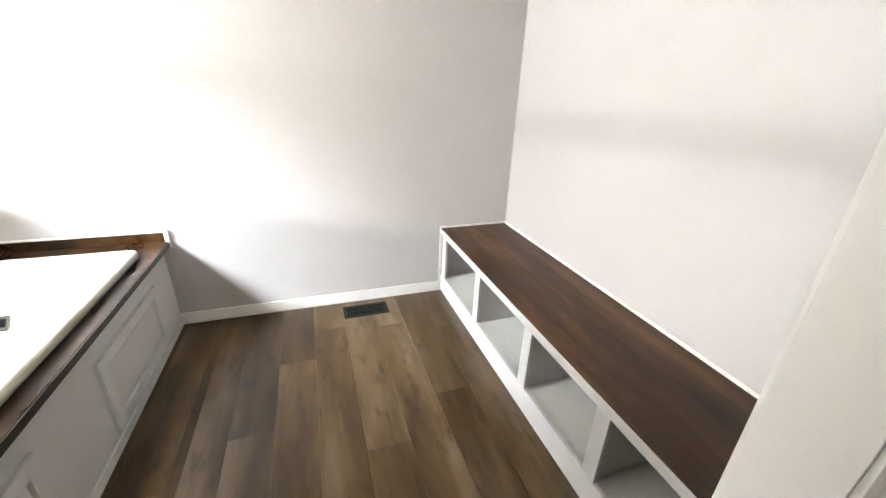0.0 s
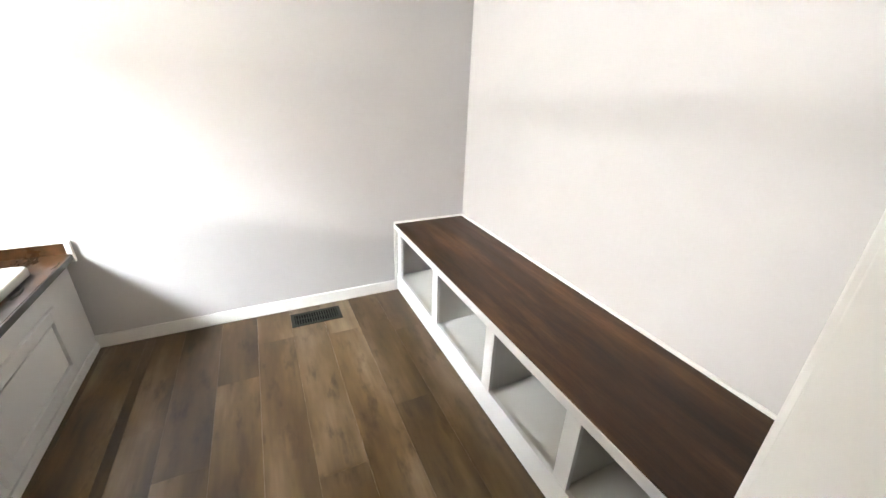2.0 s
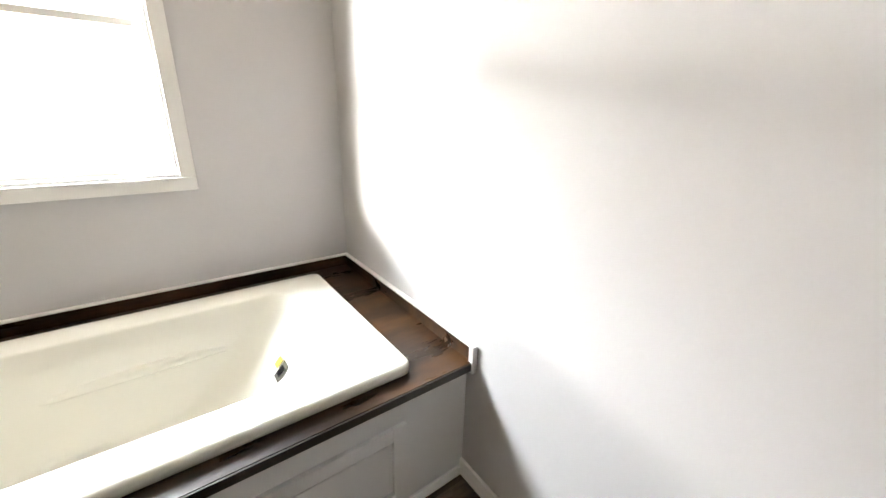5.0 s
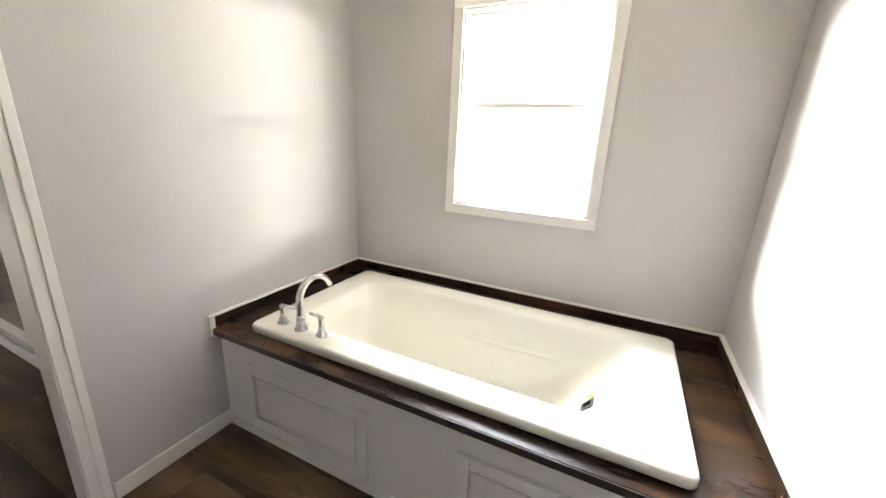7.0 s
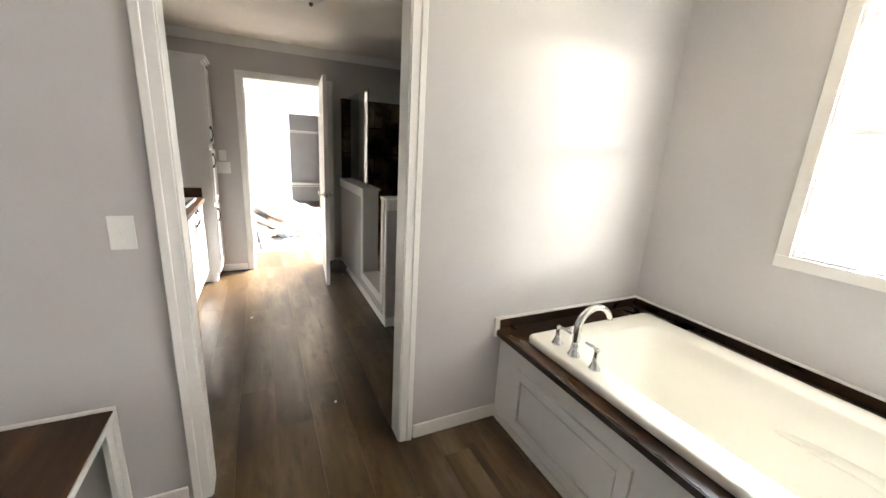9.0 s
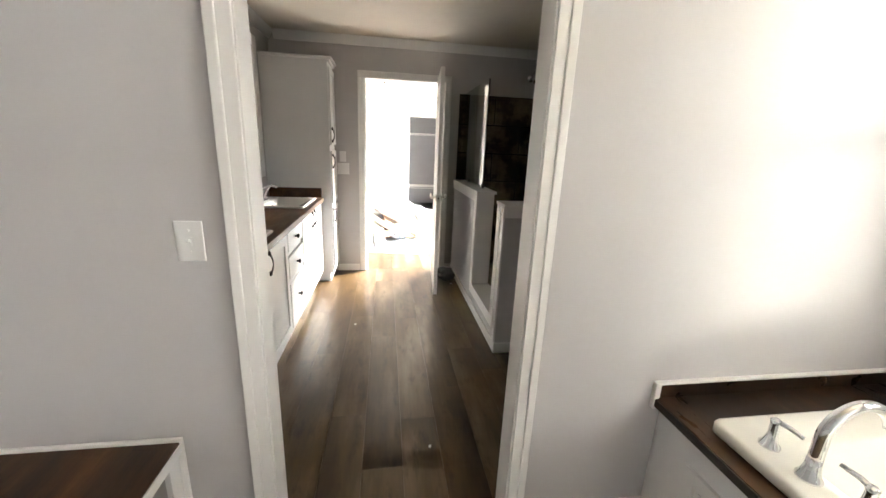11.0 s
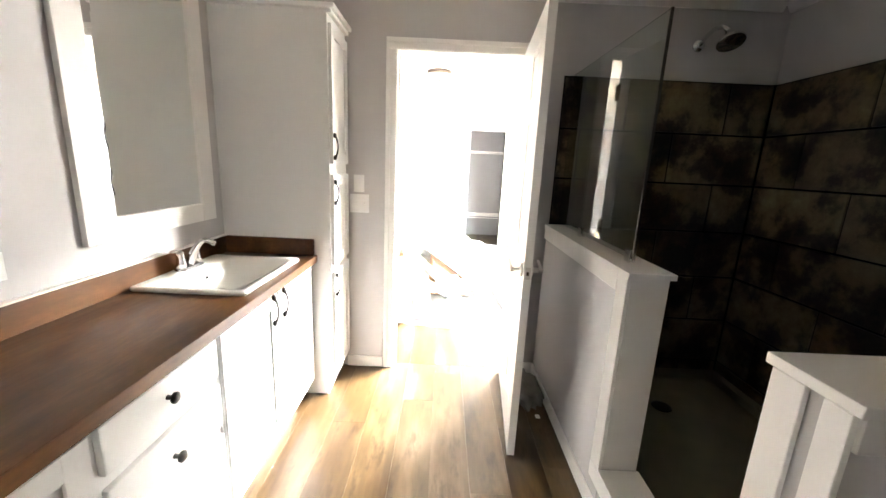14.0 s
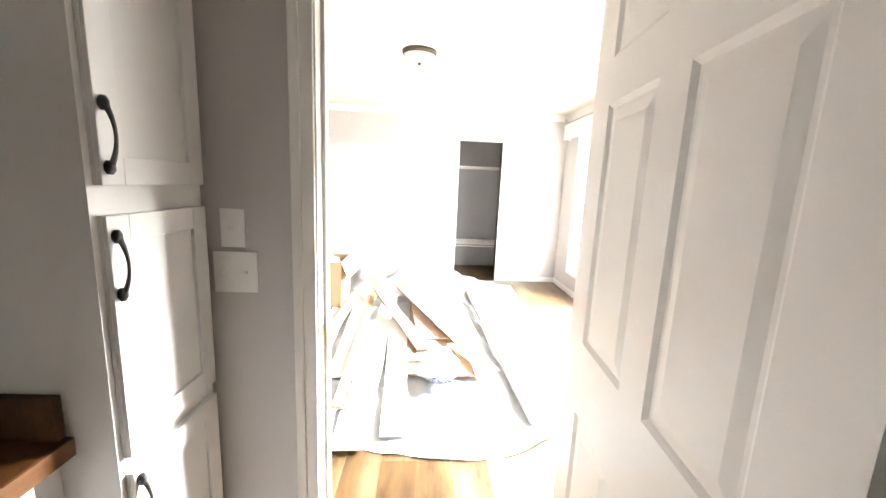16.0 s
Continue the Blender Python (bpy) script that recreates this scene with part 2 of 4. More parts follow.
def box_into(bm, x0, x1, y0, y1, z0, z1, bevel=0.0):
    x0, x1, y0, y1, z0, z1 = min(x0, x1), max(x0, x1), min(y0, y1), max(y0, y1), min(z0, z1), max(z0, z1)
    vs = [bm.verts.new((x, y, z)) for x in (x0, x1) for y in (y0, y1) for z in (z0, z1)]
    fs = [bm.faces.new([vs[i] for i in q]) for q in ((0, 1, 3, 2), (4, 6, 7, 5), (0, 4, 5, 1), (2, 3, 7, 6), (0, 2, 6, 4), (1, 5, 7, 3))]
    if bevel:
        es = list({e for f in fs for e in f.edges})
        bmesh.ops.bevel(bm, geom=es, offset=bevel, segments=2, affect="EDGES", profile=0.6)
    return bm


def boxes(*dims, bevel=0.0):
    bm = bmesh.new()
    for d in dims:
        box_into(bm, *d, bevel=bevel)
    return bm


def slab(xs, ys, z0, z1, holes):
    """One board over the grid of cuts xs, ys, with the cells in holes left open."""
    bm, seen = bmesh.new(), {}

    def vert(i, j, z):
        if (i, j, z) not in seen:
            seen[i, j, z] = bm.verts.new((xs[i], ys[j], z))
        return seen[i, j, z]

    solid = {(i, j) for i in range(len(xs) - 1) for j in range(len(ys) - 1)} - set(holes)
    for i, j in solid:
        c = ((i, j), (i + 1, j), (i + 1, j + 1), (i, j + 1))
        bm.faces.new([vert(*k, z1) for k in c])
        bm.faces.new([vert(*k, z0) for k in c[::-1]])
        for (a, b), n in zip(zip(c, c[1:] + c[:1]), ((i, j - 1), (i + 1, j), (i, j + 1), (i - 1, j))):
            if n not in solid:
                bm.faces.new((vert(*a, z0), vert(*b, z0), vert(*b, z1), vert(*a, z1)))
    return bm


def part(name, bm, material, parent=None, label="", smooth=False):
    """One bmesh as one mesh object; under a parent its coordinates are the world's at the time of building."""
    me = bpy.data.meshes.new(name)
    if parent is not None:
        bmesh.ops.translate(bm, verts=bm.verts, vec=-ORIGIN[parent.name])
    bmesh.ops.recalc_face_normals(bm, faces=bm.faces)
    if smooth:
        for f in bm.faces:
            f.smooth = True
    bm.to_mesh(me)
    bm.free()
    me.materials.append(material)
    ob = new(name, me)
    if parent is not None:
        ob.parent = parent
        ORIGIN[ob.name] = ORIGIN[parent.name]
    else:
        ORIGIN[ob.name] = Vector((0, 0, 0))
    if label:
        ob["label"] = label
    return ob


def thing(name, base, label, category, group=""):
    ob = new(name)
    ob.empty_display_size = 0.1
    ob.location = base
    ORIGIN[ob.name] = Vector(base)
    return tagged(ob, label, category, group)


def setting(name, bm, material, label="", category=""):
    return tagged(part(name, bm, material), label, category, kind="structure")


def sweep(points, radius, sides=10, bm=None, flat=1.0):
    """A tube along points; radius may be a list, one for each point."""
    bm = bm or bmesh.new()
    pts = [Vector(p) for p in points]
    radii = radius if isinstance(radius, (list, tuple)) else [radius] * len(pts)
    rings, side = [], None
    for i, p in enumerate(pts):
        d = (pts[min(i + 1, len(pts) - 1)] - pts[max(i - 1, 0)]).normalized()
        if side is None:
            side = d.orthogonal().normalized()
        side = (side - d * side.dot(d)).normalized()
        up = d.cross(side)
        rings.append([bm.verts.new(p + radii[i] * (math.cos(a) * side + flat * math.sin(a) * up)) for a in [2 * math.pi * k / sides for k in range(sides)]])
    for a, b in zip(rings, rings[1:]):
        for k in range(sides):
            bm.faces.new((a[k], a[(k + 1) % sides], b[(k + 1) % sides], b[k]))
    bm.faces.new(rings[0][::-1])
    bm.faces.new(rings[-1])
    return bm


def lathe(profile, centre, sides=24, axis="z", bm=None):
    """A turned shape from (radius, height) pairs round an axis through centre."""
    bm = bm or bmesh.new()
    c = Vector(centre)
    rings = []
    for r, h in profile:
        ring = []
        for k in range(sides):
            a = 2 * math.pi * k / sides
            u, w = r * math.cos(a), r * math.sin(a)
            off = {"z": (u, w, h), "y": (u, h, w), "x": (h, u, w)}[axis]
            ring.append(bm.verts.new(c + Vector(off)))
        rings.append(ring)
    for a, b in zip(rings, rings[1:]):
        for k in range(sides):
            bm.faces.new((a[k], a[(k + 1) % sides], b[(k + 1) % sides], b[k]))
    bm.faces.new(rings[0][::-1])
    bm.faces.new(rings[-1])
    return bm


def round_rect(x0, x1, y0, y1, r, n=6):
    out = []
    for cx, cy, a0 in ((x1 - r, y1 - r, 0), (x0 + r, y1 - r, 90), (x0 + r, y0 + r, 180), (x1 - r, y0 + r, 270)):
        for k in range(n + 1):
            a = radians(a0 + 90 * k / n)
            out.append((cx + r * math.cos(a), cy + r * math.sin(a)))
    return out


def loft(loops, cap_first=False, cap_last=True, bm=None):
    """Skin over loops of equal length; each is (list of (x, y), z)."""
    bm = bm or bmesh.new()
    rings = [[bm.verts.new((x, y, z)) for x, y in pts] for pts, z in loops]
    n = len(rings[0])
    for a, b in zip(rings, rings[1:]):
        for k in range(n):
            bm.faces.new((a[k], a[(k + 1) % n], b[(k + 1) % n], b[k]))
    if cap_first:
        bm.faces.new(rings[0][::-1])
    if cap_last:
        bm.faces.new(rings[-1])
    return bm


# ---- the shell ----
XE, XW, XP = 0.915, -1.20, -1.30          # east wall, partition's two faces
XB, XC = -4.335, -4.435                  # bathroom's west wall, its bedroom face
YN, YS, H = 2.32, -0.832, 2.41           # north wall, south wall, ceiling
XF, YBS = -8.78, -2.40                   # bedroom's far wall and south wall
WIN = (-0.487, 0.238, 1.060, 2.06)       # tub window's opening
BWIN = (-8.25, -5.45, 0.32, 2.03)        # bedroom window's opening; unseen east end widened to let in more light
DOOR1 = (-0.068, 0.733, 2.04)            # doorway to the tub room
DOOR2 = (0.073, 0.900, 2.037)            # doorway to the bedroom
CLOS = (0.80, 1.410, 2.008)              # closet's opening

setting("wall_north", boxes(
    (-9.9, BWIN[0], YN, 2.46, 0, H), (BWIN[0], BWIN[1], YN, 2.46, 0, BWIN[2]), (BWIN[0], BWIN[1], YN, 2.46, BWIN[3], H),
    (BWIN[1], WIN[0], YN, 2.46, 0, H), (WIN[0], WIN[1], YN, 2.46, 0, WIN[2]), (WIN[0], WIN[1], YN, 2.46, WIN[3], H),
    (WIN[1], 1.02, YN, 2.46, 0, H)), M_WALL, "light grey painted outer wall with two windows", "wall")
setting("wall_south", boxes((XC, 1.02, YS - 0.12, YS, 0, H)), M_WALL, "light grey painted wall behind the vanity and bench", "wall")
setting("wall_east", boxes((XE, 1.02, YS, YN, 0, H)), M_WALL, "light grey painted wall of the tub room", "wall")
setting("wall_partition", boxes((XP, XW, YS, DOOR1[0] - 0.015, 0, H), (XP, XW, DOOR1[1] + 0.015, YN, 0, H),
        (XP, XW, DOOR1[0] - 0.015, DOOR1[1] + 0.015, DOOR1[2] + 0.015, H)), M_WALL, "light grey painted partition with a doorway", "wall")
setting("wall_west", boxes((XC, XB, YBS, DOOR2[0] - 0.018, 0, H), (XC, XB, DOOR2[1] + 0.018, YN, 0, H),
        (XC, XB, DOOR2[0] - 0.018, DOOR2[1] + 0.018, DOOR2[2] + 0.018, H)), M_WALL, "light grey painted wall with the bedroom doorway", "wall")
setting("wall_bedroom_far", boxes((XF - 0.1, XF, YBS, CLOS[0], 0, H), (XF - 0.1, XF, CLOS[1], YN, 0, H), (XF - 0.1, XF, CLOS[0], CLOS[1], CLOS[2], H)),
        M_WALL, "light painted bedroom wall with a closet doorway", "wall")
setting("wall_bedroom_south", boxes((XF - 0.1, XC, YBS - 0.1, YBS, 0, H)), M_WALL, "light painted bedroom wall", "wall")
setting("wall_closet", boxes((-9.9, -9.8, -0.1, YN, 0, H), (-9.8, XF - 0.1, -0.1, 0.0, 0, H)), M_CLOSET, "closet walls in grey darkened for the shade inside", "wall")
setting("ceiling", boxes((-9.9, 1.02, YBS - 0.1, 2.46, H, H + 0.1)), M_CEIL, "off-white textured ceiling", "ceiling")
setting("ground", boxes((-60, 60, -60, 60, -0.75, -0.55)), M_OUT, "dry pale ground outside", "ground")
# emissive sheet added so the windows look blown out by daylight
M_BACKDROP, _, hz_b = nodes_of("backdrop_glow")
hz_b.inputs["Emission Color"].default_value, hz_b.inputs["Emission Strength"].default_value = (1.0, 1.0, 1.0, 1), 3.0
setting("backdrop", boxes((-30, 22, 14.0, 14.2, -0.55, 9)), M_BACKDROP, "glowing white backdrop sheet outside the windows", "backdrop")
floor = setting("floor", boxes((-9.9, 1.02, YBS - 0.1, 2.46, -0.12, -0.007)), M_GAP, "grey-brown wood plank vinyl floor", "floor")

# stepped shower wall: half wall with a full-height stretch, and the half wall beside the bedroom door
SX0, SX1 = -2.60, -2.45
setting("wall_shower_east", boxes((SX0, SX1, 1.05, 1.70, 0, 1.035), (SX0, SX1, 1.70, YN, 0, H)), M_WALL, "grey painted stepped shower wall", "wall")
setting("wall_shower_front", boxes((XB, -3.215, 1.05, 1.19, 0, 1.03)), M_WALL, "grey painted half wall of the shower", "wall")
setting("shower_curb", boxes((-3.215, SX0, 1.054, 1.19, 0, 0.215)), M_WALL, "grey painted shower curb", "curb")


def trim(name, label, *dims, bevel=0.003, material=None):
    return setting(name, boxes(*dims, bevel=bevel), material or M_TRIM, label, "trim")


T = 0.012
# trim on the shower walls
trim("trim_shower_cap_east", "white half wall cap", (SX0 - 0.015, SX1 + 0.018, 1.035, 1.70 - T, 1.035, 1.058))
trim("trim_shower_jamb", "white jamb board on the wall end", (SX0 - 0.004, SX1 + 0.004, 1.70 - T, 1.699, 1.058, 1.93))
trim("trim_shower_step", "white trim boards round the step", (SX1, SX1 + T, 1.05, 1.768, 0.968, 1.035), (SX1, SX1 + T + 0.002, 1.70, 1.768, 1.036, H - 0.085))
trim("trim_shower_end", "white boards on the half wall's end", (SX0, SX0 + 0.07, 1.05 - T, 1.05, 0.15, 1.034), (SX1 - 0.045, SX1 + 0.004, 1.05 - T - 0.002, 1.05, 0.08, 1.034))
trim("trim_shower_opening", "white lining of the shower opening", (SX0 - 0.010, SX0, 1.05, 1.19, 0.236, 1.034), (-3.215, -3.205, 1.05, 1.19, 0.236, 1.03))
trim("trim_curb_top", "white curb cap", (-3.207, SX0 + 0.002, 1.036, 1.20, 0.215, 0.235))
trim("trim_curb_front", "white board below the curb cap", (-3.285, SX0 + 0.0, 1.05 - T, 1.05, 0.15, 0.213))
trim("trim_shower_cap_front", "white half wall cap", (XB, -3.19, 1.033, 1.205, 1.03, 1.052))
trim("trim_shower_face", "white trim boards on the half wall", (XB, -3.285, 1.05 - T, 1.05, 0.96, 1.029), (-3.283, -3.2055, 1.05 - T, 1.05, 0.216, 1.029))

# baseboards
BH = 0.075
for nm, d in (("baseboard_east", (XE - T, XE, -0.345, 1.31, 0, BH)), ("baseboard_partition_north", (XW, XW + T, 0.812, 1.305, 0, BH)),
              ("baseboard_partition_south", (XW, XW + T, -0.345, -0.152, 0, BH)), ("baseboard_shower_east", (SX1, SX1 + T, 1.04, YN, 0, BH)),
              ("baseboard_shower_front", (XB + T, SX1 + T, 1.05 - T, 1.05, 0, BH)), ("baseboard_west", (XB, XB + T, -0.24, -0.002, 0, BH)),
              ("baseboard_west_north", (XB, XB + T, 0.94, 1.05, 0, BH)), ("baseboard_back", (SX1 + T, XP, YN - T, YN, 0, BH)),
              ("baseboard_partition_west", (XP - T, XP, 0.82, YN - T, 0, BH)),
              ("baseboard_bedroom_far", (XF, XF + T, YBS, CLOS[0] - 0.07, 0, BH)), ("baseboard_bedroom_far_north", (XF, XF + T, CLOS[1] + 0.07, YN, 0, BH)),
              ("baseboard_bedroom_north", (XF + T, XC, YN - T, YN, 0, BH))):
    trim(nm, "white baseboard", d)


def crown(name, x0, x1, y0, y1, nx, ny):
    """Sloped crown strip along a wall; nx, ny point into the room."""
    bm = bmesh.new()
    prof = ((0, H - 0.082), (0.012, H - 0.082), (0.02, H - 0.07), (0.05, H - 0.02), (0.058, H - 0.004), (0.0, H - 0.004))
    ends = []
    for x, y in ((x0, y0), (x1, y1)):
        ends.append([bm.verts.new((x + nx * d, y + ny * d, z)) for d, z in prof])
    n = len(prof)
    for k in range(n):
        bm.faces.new((ends[0][k], ends[0][(k + 1) % n], ends[1][(k + 1) % n], ends[1][k]))
    bm.faces.new(ends[0])
    bm.faces.new(ends[1][::-1])
    setting(name, bm, M_TRIM, "white crown moulding", "trim")


crown("crown_west", XB, XB, YS + 0.06, YN - 0.06, 1, 0)
crown("crown_south", XB, XP, YS, YS, 0, 1)
crown("crown_north", XB, SX0, YN, YN, 0, -1)
crown("crown_partition", XP, XP, YS + 0.06, YN - 0.06, -1, 0)
crown("crown_shower_east", SX1, SX1, 1.70, YN - 0.06, 1, 0)
crown("crown_tub_east", XE, XE, YS + 0.06, YN - 0.06, -1, 0)
crown("crown_tub_north", XW, XE, YN, YN, 0, -1)
crown("crown_tub_south", XW, XE, YS, YS, 0, 1)
crown("crown_tub_west", XW, XW, YS + 0.06, YN - 0.06, 1, 0)
crown("crown_bedroom_far", XF, XF, YBS, YN - 0.06, 1, 0)
crown("crown_bedroom_north", XF, XC, YN, YN, 0, -1)


def casing_x(name, x, nx, y0, y1, top, label, w=0.063):
    """Stepped door casing on a wall of constant x, round an opening."""
    root = tagged(new(name), label, "door casing", kind="structure")
    ORIGIN[root.name] = Vector((0, 0, 0))
    a, b, c = x + nx * 0.001, x + nx * 0.012, x + nx * 0.018
    for nm, s0, s1, o0 in (("casing_side", y0 - 0.005 - w, y0 - 0.005, -1), ("casing_side", y1 + 0.005, y1 + 0.005 + w, 1)):
        bm = boxes((a, b, s0, s1, 0, top + 0.004), bevel=0.003)
        e0, e1 = (s0, s0 + 0.028) if o0 < 0 else (s1 - 0.028, s1)
        box_into(bm, a, c, e0, e1, 0, top + 0.004, 0.004)
        part(nm, bm, M_TRIM, root)
    bm = boxes((a, b, y0 - 0.005 - w, y1 + 0.005 + w, top + 0.005, top + 0.005 + w), bevel=0.003)
    box_into(bm, a, c, y0 - 0.005 - w, y1 + 0.005 + w, top + w - 0.023, top + w + 0.005, 0.004)
    part("casing_head", bm, M_TRIM, root)
    return root


def lining_x(name, xa, xb, y0, y1, top, depth=0.015):
    root = tagged(new(name), "white door lining", "door frame", kind="structure")
    ORIGIN[root.name] = Vector((0, 0, 0))
    part("jamb", boxes((xa, xb, y0 - depth, y0, 0, top + depth), bevel=0.002), M_TRIM, root)
    part("jamb", boxes((xa, xb, y1, y1 + depth, 0, top + depth), bevel=0.002), M_TRIM, root)
    part("head_jamb", boxes((xa, xb, y0, y1, top, top + depth), bevel=0.002), M_TRIM, root)
    return root


casing_x("door_1_casing_tub_side", XW, 1, *DOOR1, "white stepped casing of the tub room doorway")
casing_x("door_1_casing_bath_side", XP, -1, *DOOR1, "white stepped casing of the tub room doorway")
lining_x("door_1_lining", XP - 0.003, XW + 0.003, *DOOR1)
casing_x("door_2_casing_bath_side", XB, 1, *DOOR2, "white stepped casing of the bedroom doorway")
casing_x("door_2_casing_bedroom_side", XC, -1, *DOOR2, "white stepped casing of the bedroom doorway")
lin2 = lining_x("door_2_lining", XC - 0.003, XB + 0.003, *DOOR2)
part("door_stop", boxes((XC + 0.02, XC + 0.055, DOOR2[0], DOOR2[0] + 0.011, 0, DOOR2[2]), (XC + 0.02, XC + 0.055, DOOR2[1] - 0.011, DOOR2[1], 0, DOOR2[2])), M_TRIM, lin2)
part("strike_plate", boxes((XB - 0.05, XB - 0.008, DOOR2[0], DOOR2[0] + 0.0025, 0.90, 0.965)), M_BRASS, lin2, "dull brass strike plate")
casing_x("closet_casing", XF, 1, *CLOS, "white casing of the closet doorway")
lining_x("closet_lining", XF - 0.1, XF + 0.002, *CLOS, depth=0.012)


def window(name, o, y_in, y_out, label, sill_wide=0.07, rails=()):
    """Window in the north wall: lining, casing, sash frames, panes."""
    x0, x1, z0, z1 = o
    root = tagged(new(name), label, "window", kind="structure")
    ORIGIN[root.name] = Vector((0, 0, 0))
    w = 0.053
    for nm, d in (("casing_side", (x0 - w, x0, y_in - 0.015, y_in - 0.001, z0, z1)), ("casing_side", (x1, x1 + w, y_in - 0.015, y_in - 0.001, z0, z1)),
                  ("casing_sill", (x0 - w, x1 + w, y_in - 0.017, y_in - 0.001, z0 - w, z0 - 0.0005)), ("casing_head", (x0 - w, x1 + w, y_in - 0.017, y_in - 0.001, z1 + 0.0005, z1 + w)),
                  ("lining", (x0 - 0.0, x0 + 0.012, y_in, y_out - 0.03, z0, z1)), ("lining", (x1 - 0.012, x1, y_in, y_out - 0.03, z0, z1)),
                  ("lining", (x0 + 0.012, x1 - 0.012, y_in, y_out - 0.03, z0, z0 + 0.012)), ("lining", (x0 + 0.012, x1 - 0.012, y_in, y_out - 0.03, z1 - 0.012, z1))):
        part(nm, boxes(d, bevel=0.002), M_TRIM, root)
    ys0, ys1 = y_out - 0.075, y_out - 0.035
    a, b, c, d = x0 + 0.012, x1 - 0.012, z0 + 0.012, z1 - 0.012
    f = 0.035
    part("sash_frame", boxes((a, a + f, ys0, ys1, c, d), (b - f, b, ys0, ys1, c, d), (a + f, b - f, ys0, ys1, c, c + f), (a + f, b - f, ys0, ys1, d - f, d)), M_TRIM, root)
    cuts = [c + f, *rails, d - f]
    for r in rails:
        part("meeting_rail", boxes((a + f, b - f, ys0 - 0.01, ys1, r - 0.012, r + 0.012), bevel=0.002), M_TRIM, root)
    for lo, hi in zip(cuts, cuts[1:]):
        g = part("pane", boxes((a + f - 0.002, b - f + 0.002, y_out - 0.057, y_out - 0.053, lo, hi)), M_GLASS, root)
        g.visible_shadow = False
    return root


window("window_1", WIN, YN, 2.46, "white vinyl window with two sashes, blown out by daylight", rails=(1.60,))
window("window_2", BWIN, YN, 2.46, "wide white bedroom window in bright daylight", rails=(1.2,))

# ---- tub room ----


def vertical_handle(name, parent, x, y, z, length=0.115, ny=1):
    """Black bow pull on a front that faces +y."""
    pts = []
    n = 12
    for k in range(n + 1):
        u = k / n
        s = math.sin(math.pi * u)
        pts.append((x, y + ny * (0.006 + 0.017 * s ** 0.7), z + length * (u - 0.5)))
    rad = [0.0062 - 0.0030 * math.sin(math.pi * k / n) for k in range(n + 1)]
    bm = sweep(pts, rad, 8)
    for s in (-0.5, 0.5):
        zc = z + s * length
        sweep([(x, y + ny * 0.006, zc - 0.013), (x, y + ny * 0.006, zc - 0.005), (x, y + ny * 0.006, zc + 0.005), (x, y + ny * 0.006, zc + 0.013)], [0.005, 0.0095, 0.0095, 0.005], 10, bm)
    return part(name, bm, M_BLACK, parent, "black bow handle", True)


def shaker(parent, x0, x1, z0, z1, y, name="door", rail=0.057, material=None):
    """Shaker front facing +y, its face at y: a flat panel with two stiles and two rails on it."""
    x0, x1 = min(x0, x1), max(x0, x1)
    t, rec, mat = 0.018, 0.009, material or M_CAB
    front = part(name, boxes((x0, x1, y - t, y - rec, z0, z1)), mat, parent)
    for nm, a, b, c, d in (("stile", x0, x0 + rail, z0, z1), ("stile", x1 - rail, x1, z0, z1),
                           ("rail", x0 + rail, x1 - rail, z0, z0 + rail), ("rail", x0 + rail, x1 - rail, z1 - rail, z1)):
        part(nm, boxes((a, b, y - rec, y, c, d), bevel=0.002), mat, front)
    return front


